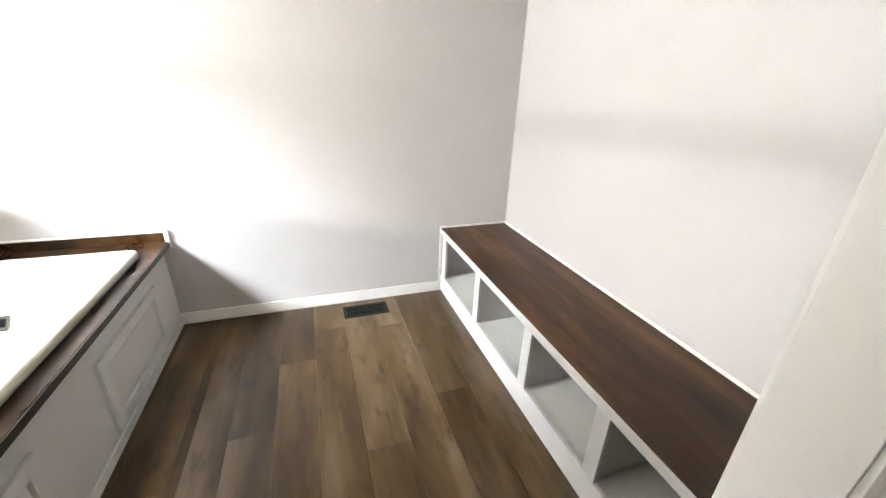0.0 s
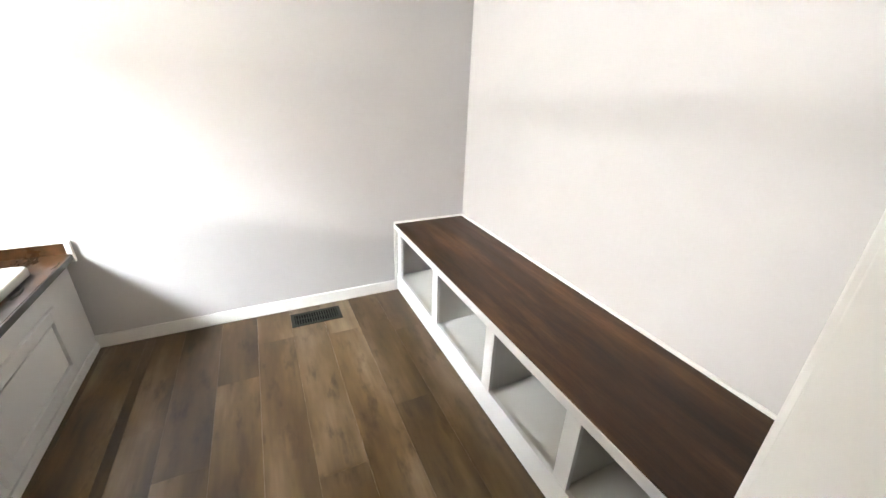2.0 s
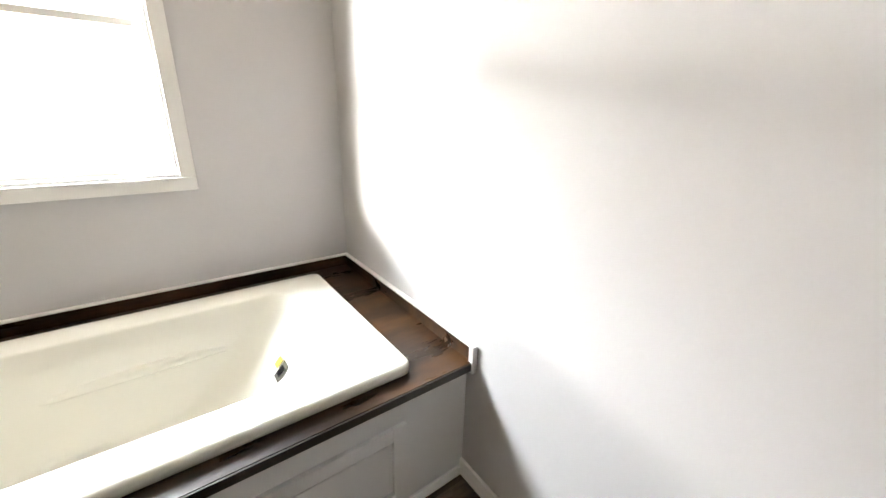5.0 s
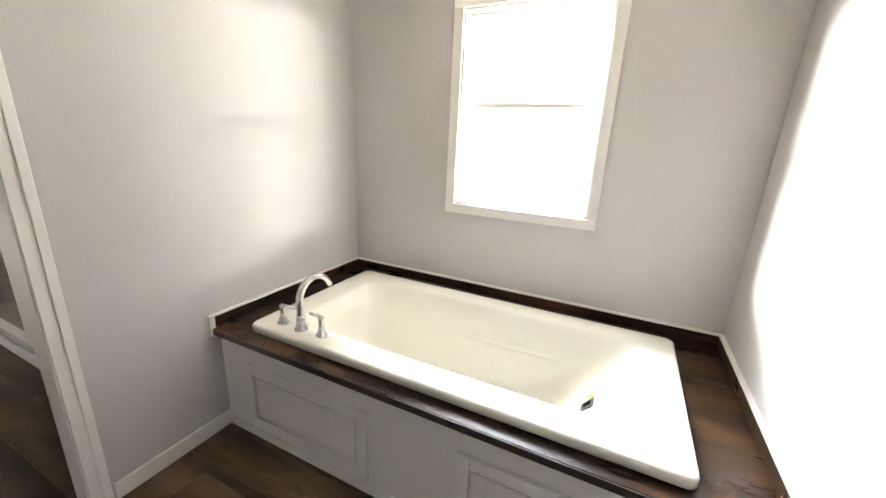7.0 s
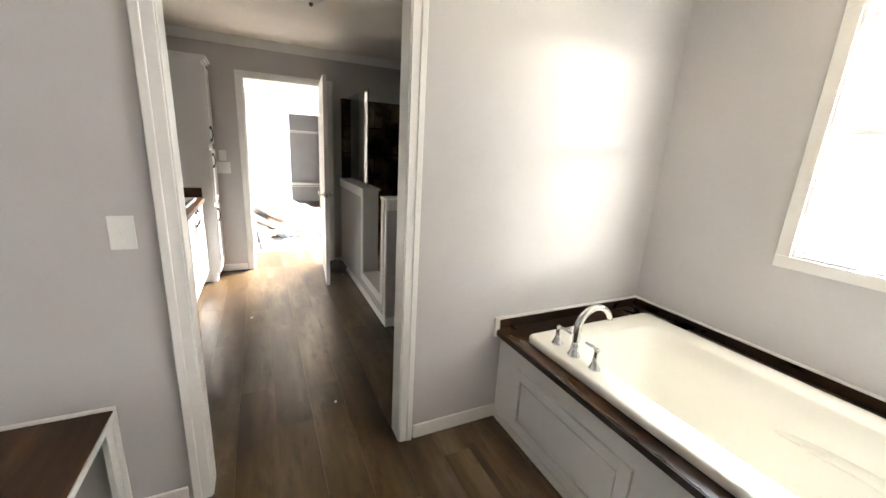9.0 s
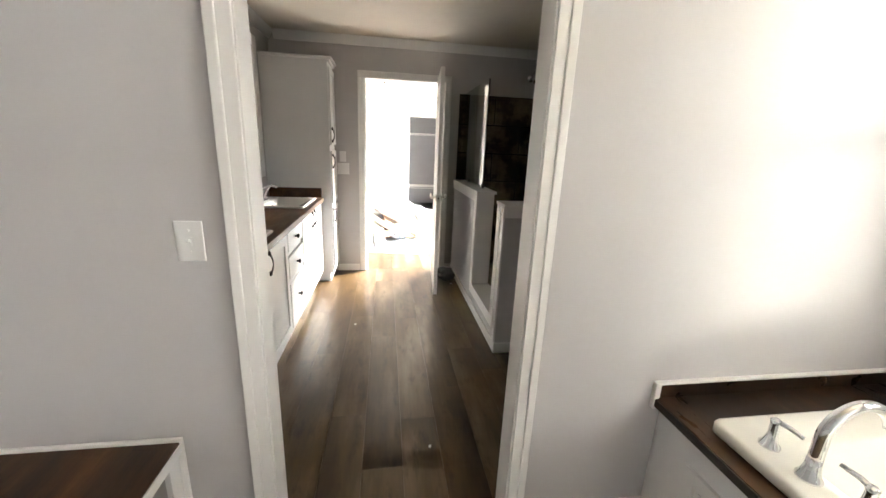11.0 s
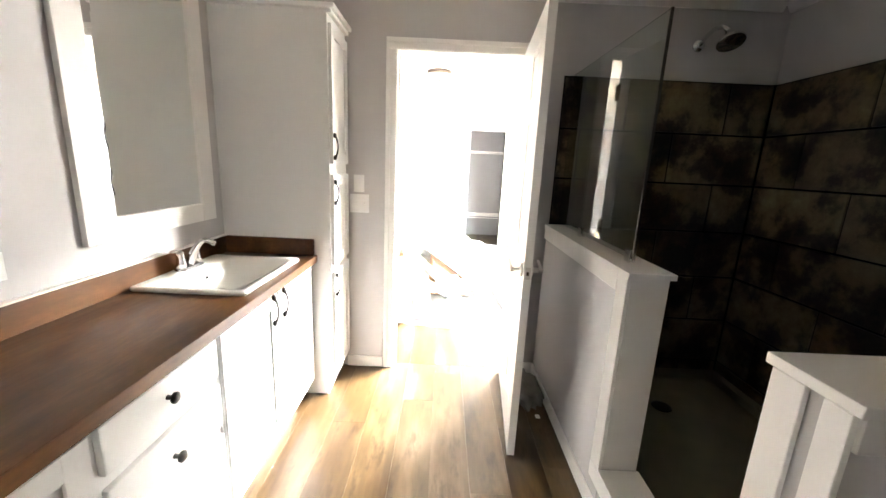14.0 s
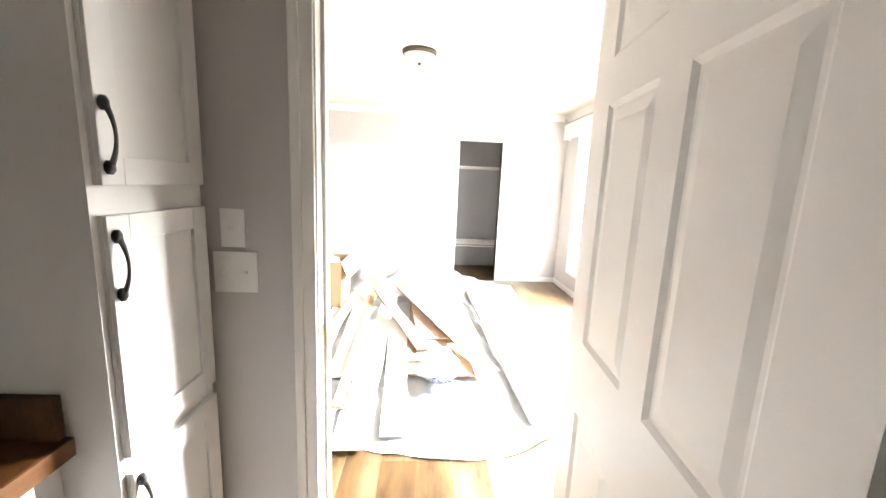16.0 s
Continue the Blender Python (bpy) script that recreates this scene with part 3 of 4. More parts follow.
def tub():
    # deck with laminate top, dark edge, splash boards and white beads
    deck = thing("tub_deck", (-0.15, 1.30, 0), "white panelled tub surround with dark brown laminate top", "tub surround")
    part("front_panel", boxes((XW + 0.001, XE - 0.001, 1.302, 1.322, 0, 0.517)), M_CAB, deck)
    # top as four boards round the tub's hole
    hx0, hx1, hy0, hy1 = -0.99, 0.665, 1.335, 2.155
    zt = 0.543
    part("deck_top", slab([XW + 0.001, hx0, hx1, XE - 0.001], [1.262, hy0, hy1, YN - 0.001], 0.518, zt, {(1, 1)}), M_LAM, deck, "dark brown wood-look laminate top")
    part("edge_band", boxes((XW + 0.001, XE - 0.001, 1.2565, 1.2618, 0.512, zt - 0.002), bevel=0.0015), M_LAMEDGE, deck, "black-brown front edge")
    zs = 0.596
    for nm, d in (("splash_board", (XW + 0.001, XW + 0.018, 1.275, YN - 0.019, zt + 0.0005, zs)), ("splash_board", (XE - 0.018, XE - 0.001, 1.275, YN - 0.019, zt + 0.0005, zs)),
                  ("splash_board", (XW + 0.001, XE - 0.001, YN - 0.018, YN - 0.001, zt + 0.0005, zs))):
        part(nm, boxes(d), M_LAM, deck)
    for d in ((XW + 0.001, XW + 0.021, 1.262, YN - 0.022, zs, zs + 0.009), (XE - 0.021, XE - 0.001, 1.262, YN - 0.022, zs, zs + 0.009), (XW + 0.001, XE - 0.001, YN - 0.021, YN - 0.001, zs, zs + 0.009)):
        part("bead", boxes(d, bevel=0.002), M_TRIM, deck, "white bead")
    for x0, x1 in ((XW + 0.001, XW + 0.022), (XE - 0.022, XE - 0.001)):
        part("end_cap", boxes((x0, x1, 1.252, 1.274, 0.50, zs + 0.009), bevel=0.004), M_TRIM, deck, "white rounded end cap")
    for x0, x1 in ((-1.035, -0.348), (0.028, 0.66)):
        z0, z1, w = 0.070, 0.397, 0.05
        bm = bmesh.new()
        for d in ((x0, x0 + w, 1.286, 1.302, z0, z1), (x1 - w, x1, 1.286, 1.302, z0, z1), (x0 + w, x1 - w, 1.286, 1.302, z0, z0 + w), (x0 + w, x1 - w, 1.286, 1.302, z1 - w, z1)):
            box_into(bm, *d, bevel=0.003)
        pan = part("panel_frame", bm, M_CAB, deck, "raised white panel frame")
        part("panel_field", boxes((x0 + w + 0.012, x1 - w - 0.012, 1.293, 1.3015, z0 + w + 0.012, z1 - w - 0.012), bevel=0.004), M_CAB, pan)
    part("base_strip", boxes((XW + 0.012, XE - 0.012, 1.293, 1.302, 0, 0.045), bevel=0.002), M_CAB, deck)

    bt = thing("bathtub", (-0.16, 1.75, 0.543), "ivory acrylic drop-in bathtub with sloped backrest", "bathtub")
    ox0, ox1, oy0, oy1 = -1.022, 0.706, 1.324, 2.188
    R = round_rect
    N = 8
    loops = [(R(ox0 + 0.008, ox1 - 0.008, oy0 + 0.008, oy1 - 0.008, 0.03, N), 0.5445), (R(ox0, ox1, oy0, oy1, 0.035, N), 0.550),
             (R(ox0, ox1, oy0, oy1, 0.035, N), 0.574), (R(ox0 + 0.004, ox1 - 0.004, oy0 + 0.004, oy1 - 0.004, 0.035, N), 0.582), (R(ox0 + 0.014, ox1 - 0.014, oy0 + 0.014, oy1 - 0.014, 0.03, N), 0.586),
             (R(-0.90, 0.55, 1.445, 2.085, 0.10, N), 0.582), (R(-0.885, 0.535, 1.46, 2.07, 0.10, N), 0.572),
             (R(-0.865, 0.45, 1.475, 2.055, 0.11, N), 0.47), (R(-0.845, 0.33, 1.50, 2.03, 0.13, N), 0.33), (R(-0.82, 0.22, 1.53, 2.0, 0.14, N), 0.21),
             (R(-0.78, 0.13, 1.56, 1.97, 0.13, N), 0.165), (R(-0.70, 0.05, 1.62, 1.91, 0.10, N), 0.155)]
    part("tub_shell", loft(loops), M_ACRYL, bt, "", True)
    # arm rests: low swellings on the two long sides
    for ys, s in ((2.055, -1), (1.478, 1)):
        pts = [(0.42 - 0.85 * u, ys + s * (0.012 + 0.028 * math.sin(math.pi * u) ** 0.6) - s * 0.035, 0.40 - 0.01 * u + 0.02 * math.sin(math.pi * u)) for u in [k / 14 for k in range(15)]]
        rr = [0.006 + 0.024 * math.sin(math.pi * k / 14) ** 0.5 for k in range(15)]
        part("arm_rest", sweep(pts, rr, 14, None, 0.5), M_ACRYL, bt, "", True)
    part("drain", lathe([(0.03, 0), (0.03, 0.004), (0.022, 0.006), (0.0, 0.007)][:3], (-0.60, 1.765, 0.155)), M_CHROME, bt, "chrome drain", True)
    # label on the backrest
    lb = thing("tub_label", (0.405, 1.775, 0.415), "small dark printed label with yellow dot on the tub", "label")
    slope = Matrix.Translation((0.405, 1.775, 0.418)) @ Matrix.Rotation(radians(-49), 4, "Y") @ Matrix.Translation((0, 0, 0.005))
    for nm, x0, x1, y0, y1, mt in (("sticker", -0.035, 0.03, -0.055, -0.008, M_STICKER), ("print", -0.02, 0.016, -0.047, -0.018, M_DARK), ("dot", -0.010, 0.026, 0.0, 0.032, M_YELLOW)):
        z0 = {"sticker": 0.0, "print": 0.0015, "dot": 0.002}[nm]
        bm = boxes((x0, x1, y0, y1, z0, z0 + 0.0014))
        bm.transform(slope)
        part(nm, bm, mt, lb)

    tap = thing("tub_faucet", (-0.78, 1.40, 0.584), "chrome roman tub faucet with arched spout and two levers", "faucet")
    base = (-0.782, 1.40, 0.584)
    part("spout_base", lathe([(0.030, 0), (0.030, 0.006), (0.024, 0.012), (0.018, 0.04), (0.016, 0.07)], base), M_CHROME, tap, "", True)
    pts = [(base[0], base[1], 0.64 + 0.02 * k) for k in range(5)]
    for k in range(1, 15):
        a = radians(180 - 165 * k / 14)
        pts.append((base[0] + 0.02 * k / 14, base[1] + 0.085 + 0.085 * math.cos(a), 0.72 + 0.088 * math.sin(a)))
    rad = [0.0165] * 5 + [0.0165 - 0.004 * k / 14 for k in range(1, 15)]
    part("spout", sweep(pts, rad, 14), M_CHROME, tap, "", True)
    for hx, dx in ((-0.895, -1), (-0.668, 1)):
        hdl = part("handle_base", lathe([(0.027, 0), (0.027, 0.005), (0.019, 0.014), (0.013, 0.04), (0.012, 0.075), (0.014, 0.085), (0.008, 0.092)], (hx, 1.405, 0.584)), M_CHROME, tap, "", True)
        part("lever", sweep([(hx + 0.005 * dx, 1.405, 0.668), (hx - 0.03 * dx, 1.408, 0.672), (hx - 0.07 * dx, 1.412, 0.668)], [0.008, 0.007, 0.006], 10, None, 0.6), M_CHROME, hdl, "", True)


tub()


def bench():
    b = thing("storage_bench", (-0.15, -0.345, 0), "white built-in cubby bench with dark brown wooden top", "bench")
    yf, zt = -0.347, 0.487
    part("seat_top", boxes((XW + 0.001, XE - 0.001, YS + 0.012, -0.335, zt - 0.022, zt), bevel=0.003), M_BENCH, b, "dark brown wood-grain seat board")
    part("front_edge", boxes((XW + 0.001, XE - 0.001, -0.3349, -0.331, zt - 0.03, zt - 0.005)), M_CAB, b)
    part("bottom_rail", boxes((XW + 0.001, XE - 0.001, yf - 0.018, yf, 0, 0.125), bevel=0.002), M_CAB, b)
    part("top_rail", boxes((XW + 0.001, XE - 0.001, yf - 0.018, yf, 0.425, zt - 0.0225), bevel=0.002), M_CAB, b)
    for x in (0.868, 0.295, -0.25, -0.725, -1.172):
        part("stile", boxes((x - 0.031, x + 0.031, yf - 0.018, yf - 0.0005, 0.1255, 0.4245), bevel=0.002), M_CAB, b)
    for x in (0.295, -0.25, -0.725):
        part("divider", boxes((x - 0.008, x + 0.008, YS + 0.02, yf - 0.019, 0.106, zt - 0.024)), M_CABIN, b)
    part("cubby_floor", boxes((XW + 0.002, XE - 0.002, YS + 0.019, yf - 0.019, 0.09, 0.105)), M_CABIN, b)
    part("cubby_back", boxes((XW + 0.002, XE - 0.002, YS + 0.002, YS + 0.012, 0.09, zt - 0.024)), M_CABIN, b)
    part("bead", boxes((XW + 0.012, XE - 0.012, YS + 0.001, YS + 0.011, zt - 0.01, zt + 0.012), bevel=0.003), M_TRIM, b, "white bead along the wall")
    for x0, x1 in ((XE - 0.012, XE - 0.001), (XW + 0.001, XW + 0.012)):
        part("bead", boxes((x0, x1, YS + 0.001, -0.328, zt - 0.01, zt + 0.012), bevel=0.003), M_TRIM, b, "white bead along the wall")
        part("end_strip", boxes((x0, x1, -0.3445, -0.328, 0.0, zt - 0.0105), bevel=0.002), M_TRIM, b)


bench()


def floor_vent():
    v = thing("floor_vent", (0.77, 0.22, 0), "dark bronze metal floor register with slats", "floor vent")
    x0, x1, y0, y1 = 0.703, 0.842, 0.075, 0.365
    part("frame", boxes((x0, x1, y0, y0 + 0.02, 0.0005, 0.005), (x0, x1, y1 - 0.02, y1, 0.0005, 0.005), (x0, x0 + 0.02, y0 + 0.02, y1 - 0.02, 0.0005, 0.005), (x1 - 0.02, x1, y0 + 0.02, y1 - 0.02, 0.0005, 0.005), bevel=0.001), M_VENT, v)
    # flat black sheet in place of the unlit duct below
    part("duct_shade", boxes((x0 + 0.015, x1 - 0.015, y0 + 0.015, y1 - 0.015, 0.0003, 0.0009)), M_DARK, v)
    n = 17
    for k in range(n):
        y = y0 + 0.028 + k * (y1 - y0 - 0.056) / (n - 1)
        part("slat", boxes((x0 + 0.02, x1 - 0.02, y - 0.003, y + 0.003, 0.001, 0.0042)), M_VENT, v)
    part("spine", boxes(((x0 + x1) / 2 - 0.003, (x0 + x1) / 2 + 0.003, y0 + 0.02, y1 - 0.02, 0.001, 0.0047)), M_VENT, v)


floor_vent()


def plate_x(name, x, nx, y0, y1, z0, z1, label, category, toggles=1):
    """Wall plate on a wall of constant x."""
    p = thing(name, (x, (y0 + y1) / 2, z0), label, category)
    part("plate", boxes((x, x + nx * 0.006, y0, y1, z0, z1), bevel=0.002), M_PLATE, p)
    for k in range(toggles):
        yc, zc = y0 + (y1 - y0) * (k + 0.5) / toggles, (z0 + z1) / 2
        t = part("toggle_slot", boxes((x + nx * 0.006, x + nx * 0.0068, yc - 0.005, yc + 0.005, zc - 0.012, zc + 0.012)), M_PLATE, p)
        bm = boxes((0, 0.014, -0.004, 0.004, -0.004, 0.004), bevel=0.001)
        bm.transform(Matrix.Translation((x + nx * 0.006, yc, zc)) @ Matrix.Rotation(radians(-25 * nx), 4, "Y") @ Matrix.Diagonal((nx, 1, 1, 1)))
        part("toggle", bm, M_PLATE, p)
        for dz in (-0.03, 0.03):
            part("screw", lathe([(0.003, 0), (0.0028, nx * 0.001)], (x + nx * 0.006, yc, zc + dz), 8, "x"), M_PLATE, p)
    return p


plate_x("light_switch", XW, 1, -0.267, -0.197, 1.065, 1.176, "white toggle light switch plate", "switch")
plate_x("light_switch", XB, 1, -0.192, -0.126, 1.203, 1.310, "white toggle light switch plate", "switch")
plate_x("double_light_switch", XB, 1, -0.216, -0.096, 1.073, 1.190, "white double toggle switch plate", "switch", 2)

# ---- bathroom ----
VY = -0.335       # faces of doors and drawers


def base_unit(name, x0, x1, kind, label, mid=0.0, end=0.012):
    """Vanity base cabinet from x0 (east) to x1 (west); its doors meet at mid, with a filler of width end at the west."""
    lo, hi = min(x0, x1), max(x0, x1)
    u = thing(name, ((x0 + x1) / 2, -0.6, 0), label, "cabinet", "vanity cabinets")
    xa, xb, ya, yb, w = lo + 0.0005, hi - 0.0005, YS + 0.002, VY - 0.0185, 0.016
    top = 0.829 if kind != "doors" else 0.74          # open above, round the sink
    body = boxes((xa, xb, ya, yb, 0.10, top))
    if kind == "doors":
        for d in ((xa, xa + w, ya, yb), (xb - w, xb, ya, yb), (xa + w, xb - w, ya, ya + w), (xa + w, xb - w, yb - w, yb)):
            box_into(body, *d, top, 0.829)
    part("body", body, M_CAB, u)
    part("toe_kick", boxes((lo + 0.0005, hi - 0.0005, YS + 0.002, VY - 0.085, 0.0, 0.0995)), M_CAB, u)
    if kind == "doors":
        for a, b, hx in ((mid + 0.010, hi - 0.012, mid + 0.052), (lo + end, mid - 0.010, mid - 0.052)):
            d = shaker(u, a, b, 0.148, 0.812, VY)
            vertical_handle("handle", d, hx, VY, 0.748)
    else:
        for z0, z1, zk in ((0.690, 0.812, 0.755), (0.508, 0.652, 0.573), (0.148, 0.466, 0.329)):
            d = part("drawer", boxes((lo + 0.012, hi - 0.012, VY - 0.018, VY, z0, z1), bevel=0.004), M_CAB, u)
            part("knob", lathe([(0.007, 0), (0.006, 0.012), (0.015, 0.018), (0.016, 0.024), (0.009, 0.029)], ((lo + hi) / 2 + 0.015, VY, zk), 16, "y"), M_BLACK, d, "black round knob", True)
    return u


base_unit("vanity_cabinet", -1.702, -2.604, "doors", "white shaker sink cabinet with two doors and black handles", -2.135)
base_unit("drawer_cabinet", -2.604, -3.054, "drawers", "white vanity cabinet with three drawers and black knobs")
base_unit("vanity_cabinet", -3.054, -3.984, "doors", "white shaker sink cabinet with two doors and black handles", -3.502, 0.069)


def tall_cabinet(name, x_wall, x_side, handle_x, label, splits):
    lo, hi = min(x_wall, x_side), max(x_wall, x_side)
    yf = -0.222
    c = thing(name, ((lo + hi) / 2, -0.53, 0), label, "cabinet", "tall linen cabinets")
    part("body", boxes((lo + 0.0005, hi - 0.0005, YS + 0.002, yf - 0.0185, 0.09, 2.10)), M_CAB, c)
    part("toe_kick", boxes((lo + 0.0005, hi - 0.0005, YS + 0.002, yf - 0.05, 0.0, 0.0895)), M_CAB, c)
    bm = boxes((lo - 0.0, hi + 0.0, YS + 0.002, yf + 0.004, 2.10, 2.118), bevel=0.003)
    ex = 0.018
    box_into(bm, lo - (ex if lo == x_side else 0), hi + (ex if hi == x_side else 0), YS + 0.002, yf + 0.022, 2.118, 2.142, 0.005)
    part("cornice", bm, M_CAB, c)
    for z0, z1, zh in splits:
        d = shaker(c, lo + 0.014, hi - 0.014, z0, z1, yf, rail=0.055)
        vertical_handle("handle", d, handle_x, yf, zh)


tall_cabinet("linen_cabinet", XB + 0.003, -3.985, -4.012, "tall white linen cabinet with three shaker doors", ((1.372, 2.06, 1.463), (0.808, 1.315, 1.218), (0.13, 0.770, 0.69)))
tall_cabinet("linen_cabinet", XP - 0.003, -1.700, -1.645, "tall white linen cabinet with three shaker doors", ((1.345, 2.06, 1.467), (0.808, 1.310, 1.227), (0.13, 0.778, 0.672)))

SINKS = ((-3.565, 0.282), (-2.145, 0.282))


def countertop():
    w = thing("countertop", (-2.83, -0.59, 0.83), "dark brown laminate vanity worktop with backsplash", "countertop")
    xa, xb, y0, y1, z0, z1 = -1.702, -3.984, YS + 0.002, -0.322, 0.8295, 0.868
    cuts = sorted([xa, xb] + [cx + k * (hw - 0.03) for cx, hw in SINKS for k in (-1, 1)])
    part("top", slab(cuts, [y0, -0.785, -0.385, y1], z0, z1, {(1, 1), (3, 1)}), M_COUNTER, w)
    part("front_edge", boxes((xb, xa, y1, y1 + 0.0035, z0 - 0.001, z1 - 0.001)), M_COUNTER, w)
    part("backsplash", boxes((xb, xa, YS + 0.001, YS + 0.018, z1 + 0.0005, 0.960)), M_COUNTER, w, "brown laminate backsplash")
    part("side_splash", boxes((xb, xb + 0.018, YS + 0.0185, y1 - 0.012, z1 + 0.0005, 0.960)), M_COUNTER, w, "brown laminate side splash")
    part("side_splash", boxes((xa - 0.018, xa, YS + 0.0185, y1 - 0.012, z1 + 0.0005, 0.960)), M_COUNTER, w, "brown laminate side splash")
    part("bead", boxes((xb, xa, YS + 0.001, YS + 0.02, 0.9605, 0.967)), M_TRIM, w, "pale caulk line")


countertop()


def sink(cx, hw):
    s = thing("sink", (cx, -0.59, 0.868), "white rectangular drop-in porcelain sink", "sink", "bathroom sinks")
    R, N = round_rect, 5
    x0, x1, y0, y1 = cx - hw, cx + hw, -0.812, -0.362
    z = 0.8685
    loops = [(R(x0 + 0.004, x1 - 0.004, y0 + 0.004, y1 - 0.004, 0.02, N), z), (R(x0, x1, y0, y1, 0.022, N), z + 0.006), (R(x0 + 0.003, x1 - 0.003, y0 + 0.003, y1 - 0.003, 0.022, N), z + 0.015),
             (R(x0 + 0.012, x1 - 0.012, y0 + 0.012, y1 - 0.012, 0.02, N), z + 0.018), (R(x0 + 0.035, x1 - 0.035, y0 + 0.112, y1 - 0.026, 0.016, N), z + 0.016),
             (R(x0 + 0.045, x1 - 0.045, y0 + 0.119, y1 - 0.034, 0.014, N), z + 0.010), (R(x0 + 0.115, x1 - 0.115, y0 + 0.126, y1 - 0.10, 0.016, N), z - 0.030),
             (R(x0 + 0.175, x1 - 0.175, y0 + 0.133, y1 - 0.165, 0.018, N), z - 0.066), (R(x0 + 0.225, x1 - 0.225, y0 + 0.142, y1 - 0.215, 0.02, N), z - 0.085), (R(x0 + 0.24, x1 - 0.24, y0 + 0.15, y1 - 0.225, 0.02, N), z - 0.087)]
    part("bowl", loft(loops), M_PORC, s, "", True)
    yo = y0 + 0.127
    part("overflow", lathe([(0.012, 0), (0.012, 0.004), (0.008, 0.005), (0.007, 0.001)], (cx, yo, z - 0.022), 14, "y"), M_CHROME, s, "chrome overflow ring", True)
    # black plug, the hole's shade as colour
    part("overflow_shade", lathe([(0.0075, 0), (0.0075, 0.0056)], (cx, yo, z - 0.022), 12, "y"), M_DARK, s)
    part("drain", lathe([(0.033, 0), (0.033, 0.004), (0.024, 0.006), (0.021, 0.010), (0.005, 0.012)], (cx, y0 + 0.185, z - 0.087)), M_DRAIN, s, "metal pop-up drain", True)
    # black ring painted for the shade round the stopper
    part("drain_gap_shade", lathe([(0.0235, 0.0065), (0.0205, 0.0067)], (cx, y0 + 0.185, z - 0.087)), M_DARK, s)
    f = thing("sink_faucet", (cx, -0.755, z + 0.017), "chrome centreset bathroom faucet with two levers", "faucet", "sink faucets")
    zb = z + 0.0175
    part("base_plate", loft([(R(cx - 0.078, cx + 0.078, -0.782, -0.728, 0.026, 6), zb), (R(cx - 0.078, cx + 0.078, -0.782, -0.728, 0.026, 6), zb + 0.010), (R(cx - 0.070, cx + 0.070, -0.776, -0.734, 0.020, 6), zb + 0.016)], True), M_CHROME, f, "", True)
    pts, rad = [], []
    for k in range(13):
        u = k / 12
        pts.append((cx, -0.757 + 0.125 * u ** 1.15, zb + 0.012 + 0.130 * math.sin(min(1, u * 1.25) * math.pi / 2) - 0.03 * max(0, u - 0.55) ** 1.2 * 2))
        rad.append(0.020 - 0.009 * min(1, u * 1.6))
    part("spout", sweep(pts, rad, 12), M_CHROME, f, "", True)
    for dx in (-1, 1):
        hb = part("handle_base", lathe([(0.023, 0), (0.020, 0.025), (0.015, 0.060), (0.013, 0.072)], (cx + dx * 0.052, -0.755, zb + 0.012)), M_CHROME, f, "", True)
        part("lever", sweep([(cx + dx * 0.048, -0.757, zb + 0.082), (cx + dx * 0.080, -0.752, zb + 0.096), (cx + dx * 0.120, -0.745, zb + 0.104)], [0.0125, 0.0105, 0.007], 10, None, 0.55), M_CHROME, hb, "", True)


for c in SINKS:
    sink(*c)


def mirror(x0, x1):
    lo, hi = min(x0, x1), max(x0, x1)
    z0, z1, w, v = 1.068, 2.235, 0.104, 0.086
    m = thing("wall_mirror", ((lo + hi) / 2, YS, z0), "tall mirror in a wide flat white frame", "mirror", "vanity mirrors")
    ya, yb = YS + 0.001, YS + 0.022
    for nm, d in (("frame_side", (lo, lo + w, ya, yb, z0, z1)), ("frame_side", (hi - w, hi, ya, yb, z0, z1)), ("frame_rail", (lo + w, hi - w, ya, yb - 0.0005, z0, z0 + v)), ("frame_rail", (lo + w, hi - w, ya, yb - 0.0005, z1 - v, z1))):
        part(nm, boxes(d, bevel=0.003), M_TRIM, m)
    part("mirror_glass", boxes((lo + w - 0.002, hi - w + 0.002, ya, YS + 0.010, z0 + v - 0.002, z1 - v + 0.002)), M_MIRROR, m, "silvered mirror glass")


mirror(-3.158, -3.892)
mirror(-1.816, -2.550)


def outlet(name, cx, cz, wide, high, y, label, ny=1):
    o = thing(name, (cx, y, cz), label, "outlet")
    part("plate", boxes((cx - wide / 2, cx + wide / 2, y, y + ny * 0.006, cz - high / 2, cz + high / 2), bevel=0.002), M_PLATE, o)
    for s in (-1, 1):
        ox = s * 0.019 if wide > high else 0
        oz = 0 if wide > high else s * 0.019
        r = part("receptacle", boxes((cx + ox - 0.014, cx + ox + 0.014, y + ny * 0.006, y + ny * 0.0075, cz + oz - 0.014, cz + oz + 0.014), bevel=0.0005), M_PLATE, o)
        for k in (-0.005, 0.005):
            part("slot", boxes((cx + ox - 0.004, cx + ox + 0.004, y + ny * 0.0074, y + ny * 0.0078, cz + oz + k - 0.001, cz + oz + k + 0.001)), M_DARK, r)


outlet("wall_outlet", -2.868, 1.066, 0.112, 0.080, YS, "white wall outlet above the worktop")


